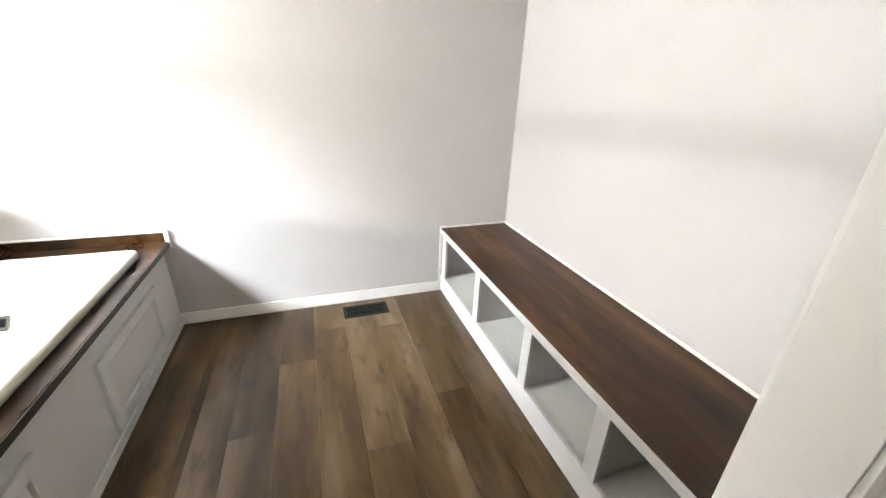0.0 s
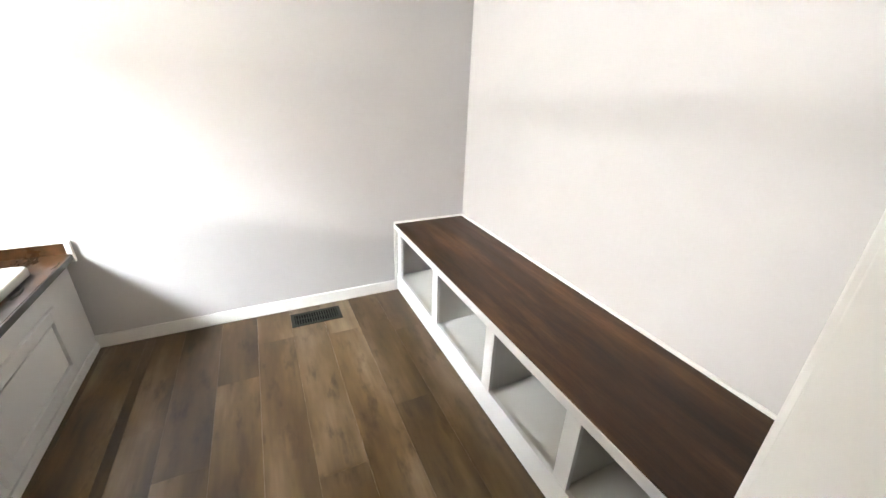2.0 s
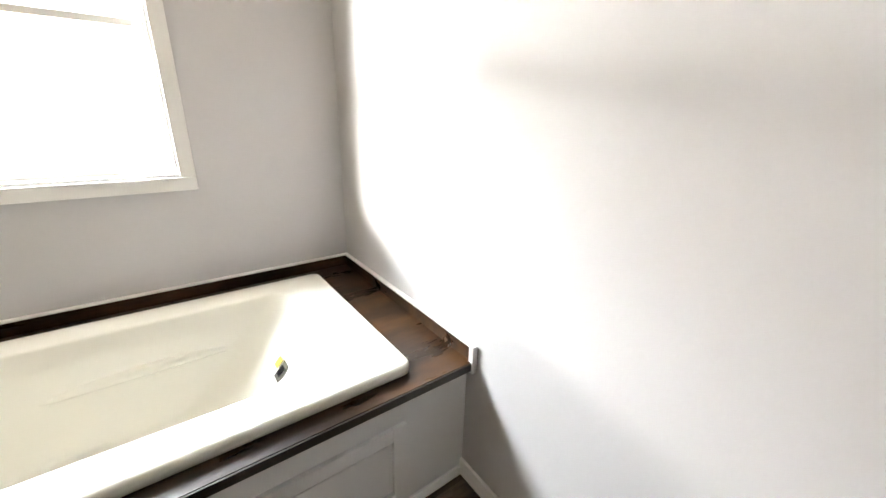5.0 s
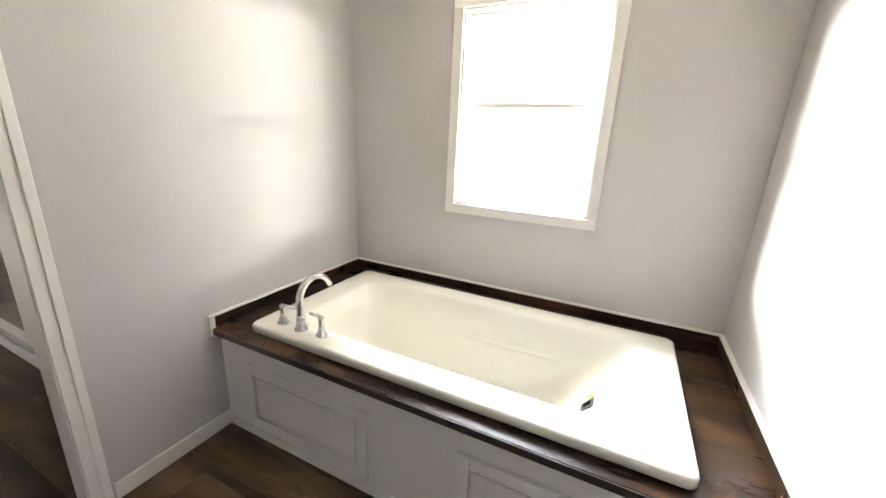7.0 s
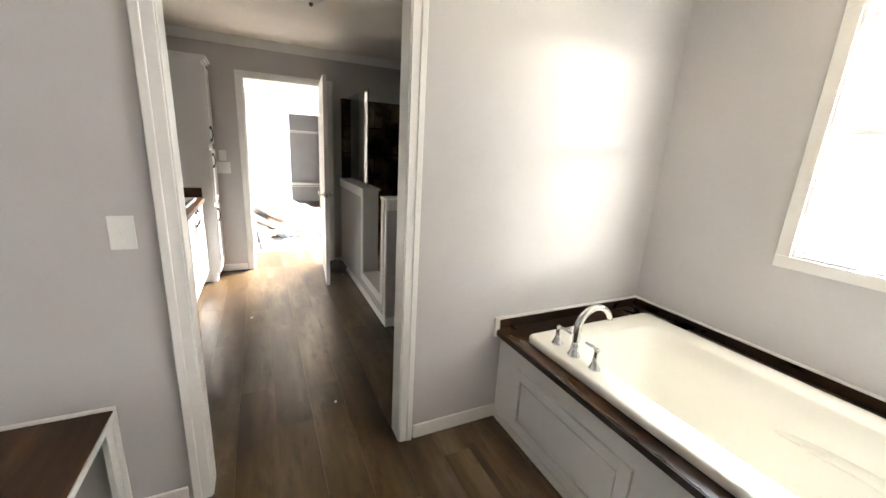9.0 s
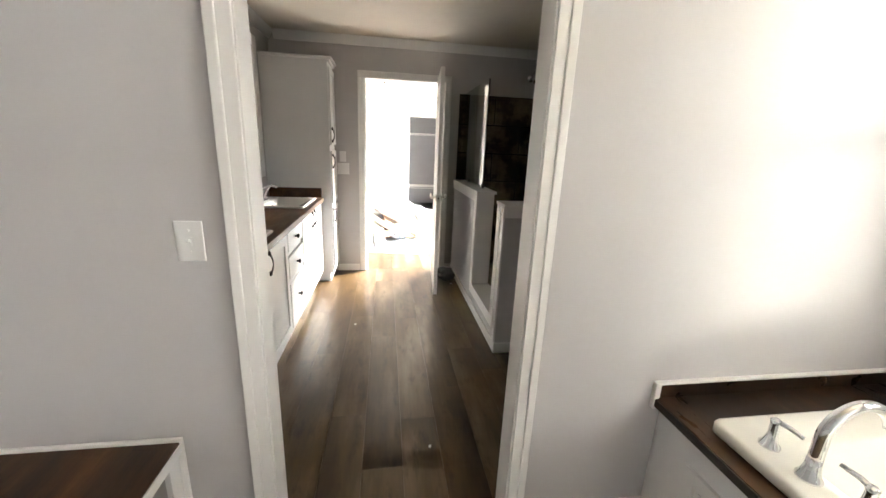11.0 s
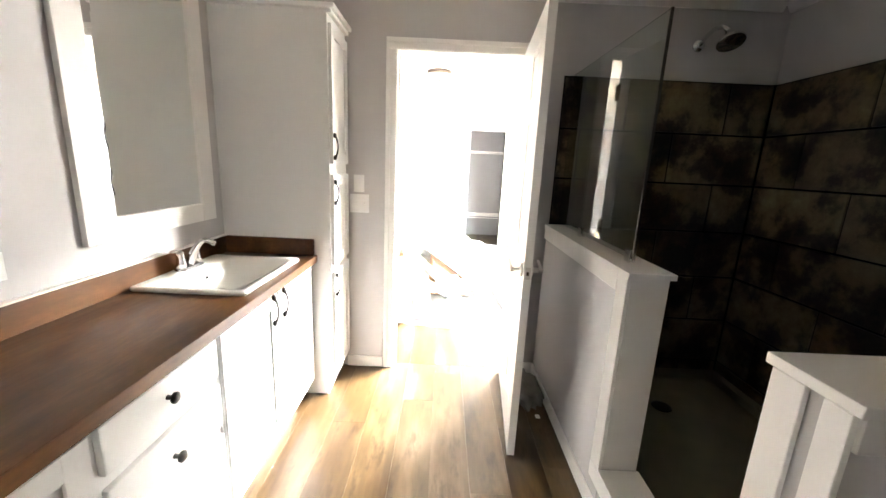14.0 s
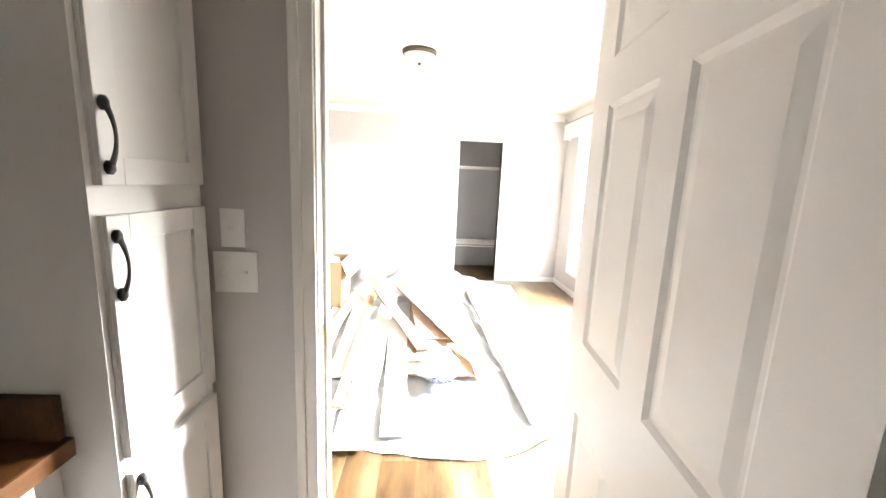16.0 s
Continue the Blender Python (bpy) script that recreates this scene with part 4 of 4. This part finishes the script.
def door_leaf():
    """Six-panel door, built shut along +x from its hinge, then swung."""
    W, HT, TH = 0.80, 2.03, 0.035
    d = thing("door", (0, 0, 0), "white six-panel door standing open", "door")
    stile, mid = 0.112, 0.098
    cols = ((stile, W / 2 - mid / 2), (W / 2 + mid / 2, W - stile))
    rows = ((0.225, 0.785), (0.985, 1.595), (1.70, 1.905))
    bm = boxes((0, W, 0.008, TH - 0.008, 0, HT))
    for y0, y1 in ((0, 0.008), (TH - 0.008, TH)):
        zcuts = [0] + [z for r in rows for z in r] + [HT]
        for k in range(0, len(zcuts), 2):
            box_into(bm, 0, W, y0, y1, zcuts[k], zcuts[k + 1])
        for z0, z1 in rows:
            for a, b in ((0, cols[0][0]), (cols[0][1], cols[1][0]), (cols[1][1], W)):
                box_into(bm, a, b, y0, y1, z0, z1)
    part("slab", bm, M_TRIM, d)
    for x0, x1 in cols:
        for z0, z1 in rows:
            for side in (0, 1):
                # sloped moulding and raised field
                yo, yi = (0.0, 0.0085) if side == 0 else (TH, TH - 0.0085)
                yr = 0.003 if side == 0 else TH - 0.003
                g = bmesh.new()
                rings = []
                for inset, y in ((0.0, yo), (0.012, yi - (0.001 if side == 0 else -0.001)), (0.020, yi - (0.001 if side == 0 else -0.001)), (0.045, yr)):
                    rings.append([g.verts.new((x, y, z)) for x, z in ((x0 + inset, z0 + inset), (x1 - inset, z0 + inset), (x1 - inset, z1 - inset), (x0 + inset, z1 - inset))])
                for a, b in zip(rings, rings[1:]):
                    for k in range(4):
                        g.faces.new((a[k], a[(k + 1) % 4], b[(k + 1) % 4], b[k]))
                g.faces.new(rings[-1])
                part("panel", g, M_TRIM, d)
    hx, hz = W - 0.062, 0.93
    for s, y in ((-1, 0.0), (1, TH)):
        h = part("rosette", lathe([(0.033, 0), (0.033, s * 0.006), (0.024, s * 0.012), (0.012, s * 0.016), (0.011, s * 0.045)], (hx, y, hz), 22, "y"), M_NICKEL, d, "nickel rosette", True)
        part("lever", sweep([(hx + 0.012, y + s * 0.046, hz), (hx - 0.02, y + s * 0.05, hz + 0.003), (hx - 0.06, y + s * 0.052, hz + 0.010), (hx - 0.105, y + s * 0.050, hz + 0.022)], [0.012, 0.010, 0.0085, 0.007], 12, None, 0.8), M_NICKEL, h, "nickel lever", True)
    lp = part("latch_plate", boxes((W, W + 0.0015, 0.006, TH - 0.006, hz - 0.028, hz + 0.028)), M_NICKEL, d, "nickel latch plate")
    part("latch", boxes((W + 0.0015, W + 0.009, 0.011, TH - 0.013, hz - 0.008, hz + 0.008), bevel=0.002), M_BRONZE, lp)
    for z in (0.20, 1.0, 1.80):
        hg = part("hinge", lathe([(0.007, 0), (0.007, 0.09)], (-0.010, TH + 0.006, z), 10), M_BRONZE, d, "dark hinge", True)
        part("leaf", boxes((-0.0022, -0.0002, 0.004, TH + 0.002, z, z + 0.09), (-0.009, 0.024, TH + 0.0002, TH + 0.002, z, z + 0.09)), M_BRONZE, hg)
    d.matrix_world = pose(XB + 0.012, 0.813, 0.012, 0, 0, -5.0)


door_leaf()


def shower():
    pan = thing("shower_pan", (-3.47, 1.75, 0), "dark speckled shower floor pan with round drain", "shower pan")
    R = round_rect
    part("basin", loft([(R(XB + 0.013, SX0 - 0.012, 1.192, YN - 0.013, 0.01, 3), 0.001), (R(XB + 0.013, SX0 - 0.012, 1.192, YN - 0.013, 0.01, 3), 0.085), (R(XB + 0.06, SX0 - 0.06, 1.23, YN - 0.06, 0.05, 3), 0.08), (R(XB + 0.10, SX0 - 0.10, 1.27, YN - 0.10, 0.05, 3), 0.058)]), M_PAN, pan)
    for x, y in ((-3.91, 1.716), (-4.146, 1.707)):
        part("drain", lathe([(0.055, 0), (0.055, 0.003), (0.045, 0.005)], (x, y, 0.058)), M_BLACK, pan, "dark drain grate", True)
    g = thing("shower_glass_panel", (-3.84, 1.12, 1.052), "clear frameless glass panel on the shower half wall", "glass panel")
    p = part("pane", boxes((XB + 0.012, -3.345, 1.115, 1.123, 1.068, 1.942)), M_SHGLASS, g)
    p.visible_shadow = False
    # black strip added for the dark look of the bare glass edge
    part("dark_edge", boxes((-3.3449, -3.340, 1.114, 1.124, 1.062, 1.945)), M_BLACK, g, "dark glass edge strip")
    for x in (-3.372, -3.92):
        part("clip", boxes((x - 0.02, x + 0.02, 1.106, 1.1148, 1.0525, 1.10), (x - 0.02, x + 0.02, 1.1232, 1.132, 1.0525, 1.10), bevel=0.002), M_CHROME, g, "chrome glass clip")
    hd = thing("rain_shower_head", (XB, 1.82, 2.185), "dark chrome shower head on a curved arm", "shower head")
    part("flange", lathe([(0.035, 0), (0.033, 0.008), (0.014, 0.016)], (XB, 1.82, 2.135), 20, "x"), M_CHROME, hd, "", True)
    part("arm", sweep([(XB + 0.01, 1.82, 2.135), (XB + 0.06, 1.82, 2.165), (XB + 0.12, 1.82, 2.185), (XB + 0.19, 1.82, 2.175), (XB + 0.24, 1.82, 2.14)], 0.011, 12), M_CHROME, hd, "", True)
    bm = lathe([(0.016, 0.03), (0.028, 0.0), (0.062, -0.03), (0.066, -0.042), (0.060, -0.045)], (0, 0, 0), 28)
    bm.transform(Matrix.Translation((XB + 0.255, 1.82, 2.11)) @ Matrix.Rotation(radians(-28), 4, "Y"))
    part("head", bm, M_CHROME, hd, "", True)


shower()


def ceiling_fixture(name, x, y, label, radius, kind):
    f = thing(name, (x, y, H), label, "ceiling light" if kind != "vent" else "ceiling vent")
    if kind == "vent":
        part("ring", lathe([(radius, -0.001), (radius, -0.008), (radius * 0.8, -0.014), (radius * 0.78, -0.004)], (x, y, H), 28), M_BRONZE, f, "", True)
        part("lens", lathe([(radius * 0.77, -0.002), (radius * 0.74, -0.007)], (x, y, H), 24), M_GREY, f, "", True)
    else:
        part("canopy", lathe([(radius, -0.001), (radius, -0.02), (radius * 0.93, -0.035), (radius * 0.9, -0.03)], (x, y, H), 32), M_BRONZE, f, "bronze rim", True)
        part("bowl", lathe([(radius * 0.9, -0.03), (radius * 0.82, -0.05), (radius * 0.55, -0.072), (radius * 0.2, -0.084), (0.012, -0.086)], (x, y, H), 32), M_SHADE, f, "frosted glass bowl", True)
        part("finial", lathe([(0.012, -0.085), (0.014, -0.095), (0.006, -0.107)], (x, y, H), 14), M_BRONZE, f, "", True)


ceiling_fixture("shower_vent", -3.52, 1.92, "round dark ceiling vent over the shower", 0.085, "vent")
ceiling_fixture("ceiling_light", -2.62, 0.55, "unlit flush ceiling light with ribbed frosted bowl", 0.12, "light")
ceiling_fixture("ceiling_light", -6.45, 0.27, "flush ceiling light with bronze rim and frosted bowl", 0.135, "light")

# ---- bedroom ----


def rumpled(front, back, left, right, z, n, amp, seed, name, material, label, category, base, lift=None):
    """A wrinkled sheet. front and back give x for a y, left and right give y for an x."""
    bm, grid = bmesh.new(), {}
    for i in range(n + 1):
        for j in range(n + 1):
            u, v = i / n, j / n
            x = -5.0 - 3.5 * u
            y = left(x) + (right(x) - left(x)) * v
            x = front(y) + (back(y) - front(y)) * u
            y = left(x) + (right(x) - left(x)) * v
            edge = min(1, 8 * min(u, 1 - u, v, 1 - v))
            fold = abs(noise.noise((x * 1.3 + y * 2.2, y * 4 - x * 1.5, seed)))
            h = z + amp * (0.3 + 0.7 * edge) * (fold + 0.5 * abs(noise.noise((x * 9, y * 9, seed + 3))))
            if lift:
                h += lift(x, y)
            grid[i, j] = bm.verts.new((x, y, h))
    for i in range(n):
        for j in range(n):
            bm.faces.new((grid[i, j], grid[i + 1, j], grid[i + 1, j + 1], grid[i, j + 1]))
    bmesh.ops.solidify(bm, geom=bm.faces[:], thickness=-0.0015)
    t = thing(name, base, label, category)
    return part("sheet", bm, material, t, "", True)


def wavy(k, seed, amount):
    return amount * noise.noise((k * 2.3, seed, 0.5)) + 0.4 * amount * noise.noise((k * 7.1, seed, 1.5))


rumpled(lambda y: -5.06 + 0.05 * math.cos((y - 0.55) * 4) - 0.30 * max(0, y - 0.8) + wavy(y, 1.0, 0.03), lambda y: -8.5, lambda x: -1.3, lambda x: 1.22 - 0.115 * (x + 5.2) + wavy(x, 2.0, 0.05),
        0.003, 110, 0.035, 4.0, "drop_cloth", M_FILM, "white plastic drop cloth spread on the floor", "drop cloth", (-6.6, 0.1, 0))


def heap(x, y):
    a = 0.30 * math.exp(-(((x + 8.15) / 0.26) ** 2 + ((y - 0.15) / 0.42) ** 2)) + 0.22 * math.exp(-(((x + 8.2) / 0.22) ** 2 + ((y - 0.85) / 0.25) ** 2)) + 0.20 * math.exp(-(((x + 8.2) / 0.25) ** 2 + ((y + 0.45) / 0.25) ** 2))
    return a * (0.75 + 0.5 * noise.noise((x * 4, y * 4, 2.0))) + 0.03 * abs(noise.noise((x * 7, y * 7, 5.0)))


rumpled(lambda y: -7.65 + wavy(y, 3.0, 0.25), lambda y: -8.58, lambda x: -0.85 + wavy(x, 5.0, 0.2), lambda x: 1.3 + wavy(x, 6.0, 0.2), 0.03, 60, 0.03, 11.0, "plastic_film_heap", M_FILM,
        "crumpled heap of clear plastic wrapping film", "plastic film", (-8.1, 0.2, 0), heap)


def board(name, a, b, width, thick, z0, z1, material, label, category, group="", bow=0.0):
    """A long flat board from a to b on the floor plan, its underside at z0 and z1."""
    t = thing(name, (0, 0, 0), label, category, group)
    L = math.hypot(b[0] - a[0], b[1] - a[1])
    bm = bmesh.new()
    box_into(bm, 0, L, -width / 2, width / 2, 0, thick, 0.002)
    part("board", bm, material, t)
    ang = math.degrees(math.atan2(b[1] - a[1], b[0] - a[0]))
    t.matrix_world = pose(a[0], a[1], z0, 0, 0, ang) @ pose(0, 0, 0, 0, -math.degrees(math.atan2(z1 - z0, L)), 0)
    return t


G = "boards on the drop cloth"
board("trim_board", (-5.04, 0.00), (-6.9, -0.10), 0.17, 0.012, 0.016, 0.02, M_TRIM, "white primed trim board on the drop cloth", "board", G)
board("trim_board", (-5.38, 0.00), (-7.7, -0.02), 0.17, 0.014, 0.032, 0.05, M_TRIM, "white primed trim board on the drop cloth", "board", G)
board("trim_board", (-5.15, 0.235), (-6.9, 0.13), 0.155, 0.018, 0.018, 0.075, M_TRIM, "white primed trim board with square end", "board", G)
board("trim_board", (-5.75, -0.20), (-7.9, -0.34), 0.16, 0.014, 0.03, 0.06, M_TRIM, "white primed trim board on the drop cloth", "board", G)
board("trim_board", (-5.72, -0.42), (-7.8, -0.55), 0.15, 0.014, 0.03, 0.05, M_TRIM, "white primed trim board on the drop cloth", "board", G)
board("oak_strip", (-5.36, -0.125), (-7.7, -0.22), 0.06, 0.018, 0.05, 0.085, M_OAK, "narrow orange oak strip on the drop cloth", "board", G)
board("oak_strip", (-5.95, -0.45), (-7.6, -0.42), 0.09, 0.018, 0.05, 0.085, M_OAK, "orange-brown oak strip on the drop cloth", "board", G)
board("cardboard_sheet", (-5.80, 0.515), (-6.7, 0.50), 0.50, 0.016, 0.032, 0.036, M_CARD, "flat tan cardboard sheet", "cardboard", G)
board("cardboard_sheet", (-5.97, 0.42), (-7.5, 0.39), 0.34, 0.012, 0.053, 0.10, M_CARD2, "flat brown cardboard sheet", "cardboard", G)
board("cardboard_sheet", (-6.35, 0.60), (-7.95, 0.43), 0.54, 0.010, 0.080, 0.17, M_CARD3, "wide pinkish-brown cardboard sheet", "cardboard", G)
board("plank_offcut", (-6.12, 0.39), (-7.97, -0.33), 0.12, 0.012, 0.080, 0.20, M_OFFCUT, "grey-brown wood floor plank lying askew", "plank", G)
board("plank_offcut", (-5.80, 0.88), (-7.65, 0.05), 0.12, 0.012, 0.080, 0.21, M_OFFCUT, "grey-brown wood floor plank lying askew", "plank", G)


def tube(a, b, radius):
    t = thing("cardboard_tube", (a[0], a[1], 0), "long white wrapped tube lying on the drop cloth", "tube")
    d = (Vector(b) - Vector(a)).normalized()
    part("tube_wall", sweep([a, b], radius, 20), M_CABIN, t, "", True)
    e = Vector(a) - d * 0.001
    part("end_opening", sweep([e, e + d * 0.0015], radius * 0.8, 18), M_CABIN, t)


tube((-5.29, 1.05, 0.045), (-8.2, 0.90, 0.075), 0.031)


def cardboard_box():
    c = thing("cardboard_box", (-7.35, -0.85, 0), "open tan cardboard box with flaps", "box")
    x0, x1, y0, y1, h = -7.60, -7.16, -1.02, -0.50, 0.55
    w = 0.006
    for d in ((x0, x1, y0, y0 + w, 0.02, h), (x0, x1, y1 - w, y1, 0.02, h), (x0, x0 + w, y0 + w, y1 - w, 0.02, h), (x1 - w, x1, y0 + w, y1 - w, 0.02, h)):
        part("side", boxes(d), M_CARD, c)
    part("bottom", boxes((x0 + w, x1 - w, y0 + w, y1 - w, 0.016, 0.022)), M_CARD, c)
    bm = boxes((0, x1 - x0, 0, 0.2, 0, w))
    bm.transform(Matrix.Translation((x0, y1, h)) @ Matrix.Rotation(radians(-70), 4, "X"))
    part("flap", bm, M_CARD, c)
    bm = boxes((0, x1 - x0, -0.2, 0, 0, w))
    bm.transform(Matrix.Translation((x0, y0, h)) @ Matrix.Rotation(radians(35), 4, "X"))
    part("flap", bm, M_CARD, c)
    part("packing", rumple_ball((-7.38, -0.76, 0.47), (0.18, 0.2, 0.11), 3), M_FILM, c, "white packing film", True)


def rumple_ball(c, r, seed, amp=0.25):
    bm = bmesh.new()
    bmesh.ops.create_icosphere(bm, subdivisions=4, radius=1.0)
    for v in bm.verts:
        n = v.co.normalized()
        k = 1 + amp * noise.noise(n * 2.2 + Vector((seed, 0, 0))) + 0.4 * amp * abs(noise.noise(n * 6 + Vector((0, seed, 0))))
        v.co = Vector((c[0] + r[0] * k * n.x, c[1] + r[1] * k * n.y, c[2] + r[2] * k * n.z))
    return bm


cardboard_box()


def white_bag():
    b = thing("plastic_bag", (-5.75, 0.50, 0.03), "full white plastic bag with blue-grey printed bars", "bag")
    bm = rumple_ball((-5.77, 0.49, 0.135), (0.115, 0.125, 0.10), 5, 0.45)
    part("bag_body", bm, M_FILM, b, "", True)
    for k in range(4):
        part("print_bar", boxes((-5.66, -5.640, 0.45 + 0.035 * k, 0.476 + 0.035 * k, 0.075, 0.098)), M_BLUE, b)
    part("print_bar", boxes((-5.66, -5.640, 0.45, 0.58, 0.062, 0.068)), M_BLUE, b)


white_bag()
outlet_far = thing("wall_outlet", (XF, -0.475, 0.33), "white wall outlet low on the bedroom wall", "outlet")
part("plate", boxes((XF, XF + 0.006, -0.51, -0.44, 0.30, 0.415), bevel=0.002), M_PLATE, outlet_far)
part("receptacle", boxes((XF + 0.006, XF + 0.008, -0.49, -0.46, 0.32, 0.35)), M_PLATE, outlet_far)
part("receptacle", boxes((XF + 0.006, XF + 0.008, -0.49, -0.46, 0.365, 0.395)), M_PLATE, outlet_far)


def wire_shelf(z, label):
    s = thing("closet_shelf", (-9.55, 1.1, z), label, "shelf", "closet shelves")
    for x in (-9.30, -9.42, -9.54, -9.66, -9.78):
        part("wire", sweep([(x, 0.002, z), (x, YN - 0.002, z)], 0.006, 6), M_TRIM, s)
    part("front_lip", sweep([(-9.295, 0.002, z - 0.035), (-9.295, YN - 0.002, z - 0.035)], 0.006, 6), M_TRIM, s)
    for k in range(12):
        y = 0.1 + k * 0.19
        part("cross_wire", sweep([(-9.29, y, z + 0.004), (-9.795, y, z + 0.004)], 0.003, 5), M_TRIM, s)


wire_shelf(1.68, "white wire shelf in the closet")
wire_shelf(0.46, "white wire shelf in the closet")


def valance():
    v = thing("window_valance", (-6.96, YN, 2.07), "white boxed valance over the bedroom window", "valance")
    part("front_board", boxes((-8.62, -5.3, 2.215, 2.23, 2.06, 2.245), bevel=0.003), M_TRIM, v)
    for x in (-8.62, -5.315):
        part("side_board", boxes((x, x + 0.015, 2.2305, YN - 0.001, 2.06, 2.245)), M_TRIM, v)
    part("top_board", boxes((-8.62, -5.3, 2.2155, YN - 0.001, 2.2455, 2.257)), M_TRIM, v)


valance()

# ---- small things ----
bagd = thing("crumpled_plastic", (-4.1, 0.97, 0), "crumpled dark plastic bag behind the door", "plastic bag")
part("film", rumple_ball((-4.10, 0.945, 0.034), (0.17, 0.085, 0.036), 7, 0.8), M_GREY, bagd, "", True)
part("paper", boxes((-3.86, -3.83, 0.96, 0.985, 0.001, 0.006), bevel=0.001), M_PLATE, bagd, "white paper scrap")
rng = random.Random(5)
for x, y in ((-0.50, 0.52), (-0.70, 0.66), (-0.62, 0.63), (-1.62, 0.50), (-2.95, 0.05)):
    s = thing("floor_scrap", (x, y, 0), "tiny white scrap lying on the floor", "scrap", "floor scraps")
    bm = boxes((-0.008, 0.008, -0.005, 0.005, 0.0004, 0.004), bevel=0.001)
    bm.transform(Matrix.Translation((x, y, 0)) @ Matrix.Rotation(rng.uniform(0, 3), 4, "Z"))
    part("scrap", bm, M_PLATE, s)

# ---- floor planks ----
PW, PL, GAPW = 0.181, 1.22, 0.0004
PLANKS = {}


def plank_mesh(length, width):
    key = (round(length, 3), round(width, 3))
    if key not in PLANKS:
        bm = bmesh.new()
        e, z0 = 0.00015, -0.0068
        lo = [bm.verts.new((x, y, z0)) for x, y in ((0, 0), (length, 0), (length, width), (0, width))]
        up = [bm.verts.new((x, y, -e)) for x, y in ((0, 0), (length, 0), (length, width), (0, width))]
        top = [bm.verts.new((x, y, 0)) for x, y in ((e, e), (length - e, e), (length - e, width - e), (e, width - e))]
        for a, b in ((lo, up), (up, top)):
            for k in range(4):
                bm.faces.new((a[k], a[(k + 1) % 4], b[(k + 1) % 4], b[k]))
        bm.faces.new(top)
        me = bpy.data.meshes.new("plank")
        bm.to_mesh(me)
        bm.free()
        me.materials.append(M_FLOOR)
        PLANKS[key] = me
    return PLANKS[key]


def lay(x_lo, x_hi, y_lo, y_hi, row0):
    y, row = row0, 0
    while y < y_hi:
        ya, yb = max(y, y_lo), min(y + PW, y_hi)
        if yb - ya > 0.01:
            x = x_lo - (rng.random() * PL)
            while x < x_hi:
                xa, xb = max(x, x_lo), min(x + PL, x_hi)
                if xb - xa > 0.02:
                    ob = new("plank", plank_mesh(xb - xa - GAPW, yb - ya - GAPW))
                    ob.parent = floor
                    ob.location = (xa, ya, 0)
                x += PL
        y += PW


ROW = -0.90
lay(-4.385, XE, -0.33 - 0.19, 1.05, ROW)
lay(SX1, XP, 1.05, YN, ROW)
lay(XP, XE, 1.05, 1.30, ROW)
lay(XF, -4.386, YBS, YN, ROW - 9 * PW)
lay(-9.8, XF - 0.001, 0.0, YN, ROW)


# ---- shower tiles ----
def tiles(wall, horizontal, x_or_y, a, b, rows, offsets):
    """Stone tiles 0.6 wide on a shower wall; wall faces in by the sign."""
    cache = {}
    for k, (z0, z1) in enumerate(rows):
        u = a - offsets[k % 2]
        while u < b:
            lo, hi = max(u, a), min(u + 0.6, b)
            if hi - lo > 0.03:
                key = (round(hi - lo, 3), round(z1 - z0, 3))
                if key not in cache:
                    g = 0.0055
                    if horizontal:
                        bm = boxes((g, hi - lo - g, -0.010, -0.001, g, z1 - z0 - g), bevel=0.0015)
                    else:
                        bm = boxes((0.001, 0.010, g, hi - lo - g, g, z1 - z0 - g), bevel=0.0015)
                    me = bpy.data.meshes.new("tile")
                    bmesh.ops.recalc_face_normals(bm, faces=bm.faces)
                    bm.to_mesh(me)
                    bm.free()
                    me.materials.append(M_TILE)
                    cache[key] = me
                ob = new("tile", cache[key])
                ob.parent = wall
                ob.location = (lo, x_or_y, z0) if horizontal else (x_or_y, lo, z0)
            u += 0.6


ROWS = [(0.075, 0.155)] + [(0.155 + 0.2975 * k, 0.155 + 0.2975 * (k + 1)) for k in range(6)]
backN = setting("tile_wall_north", boxes((XB + 0.001, SX0 - 0.001, YN - 0.003, YN - 0.0005, 0.0, 1.941), (XB + 0.001, XB + 0.0165, YN - 0.0145, YN - 0.003, 0.0, 1.941)), M_DARK, "dark brown stone tile shower wall", "tile wall")
tiles(backN, True, YN - 0.002, XB + 0.012, SX0 - 0.012, ROWS, (0.02, 0.33))
backW = setting("tile_wall_west", boxes((XB + 0.0005, XB + 0.003, 1.19, YN - 0.012, 0.0, 1.941), (XB + 0.0005, XB + 0.003, 1.06, 1.19, 1.053, 1.941)), M_DARK, "dark brown stone tile shower wall", "tile wall")
tiles(backW, False, XB + 0.002, 1.192, YN - 0.013, ROWS, (0.34, 0.04))
tiles(backW, False, XB + 0.002, 1.061, 1.191, [(1.056, 1.345), (1.345, 1.6425), (1.6425, 1.94)], (0.0, 0.0))
setting("tile_wall_east", boxes((SX0 - 0.003, SX0 - 0.0005, 1.1905, YN - 0.013, 0.0, 1.034), (SX0 - 0.003, SX0 - 0.0005, 1.7005, YN - 0.013, 1.034, 1.941)), M_TILE, "dark brown stone tile shower wall", "tile wall")
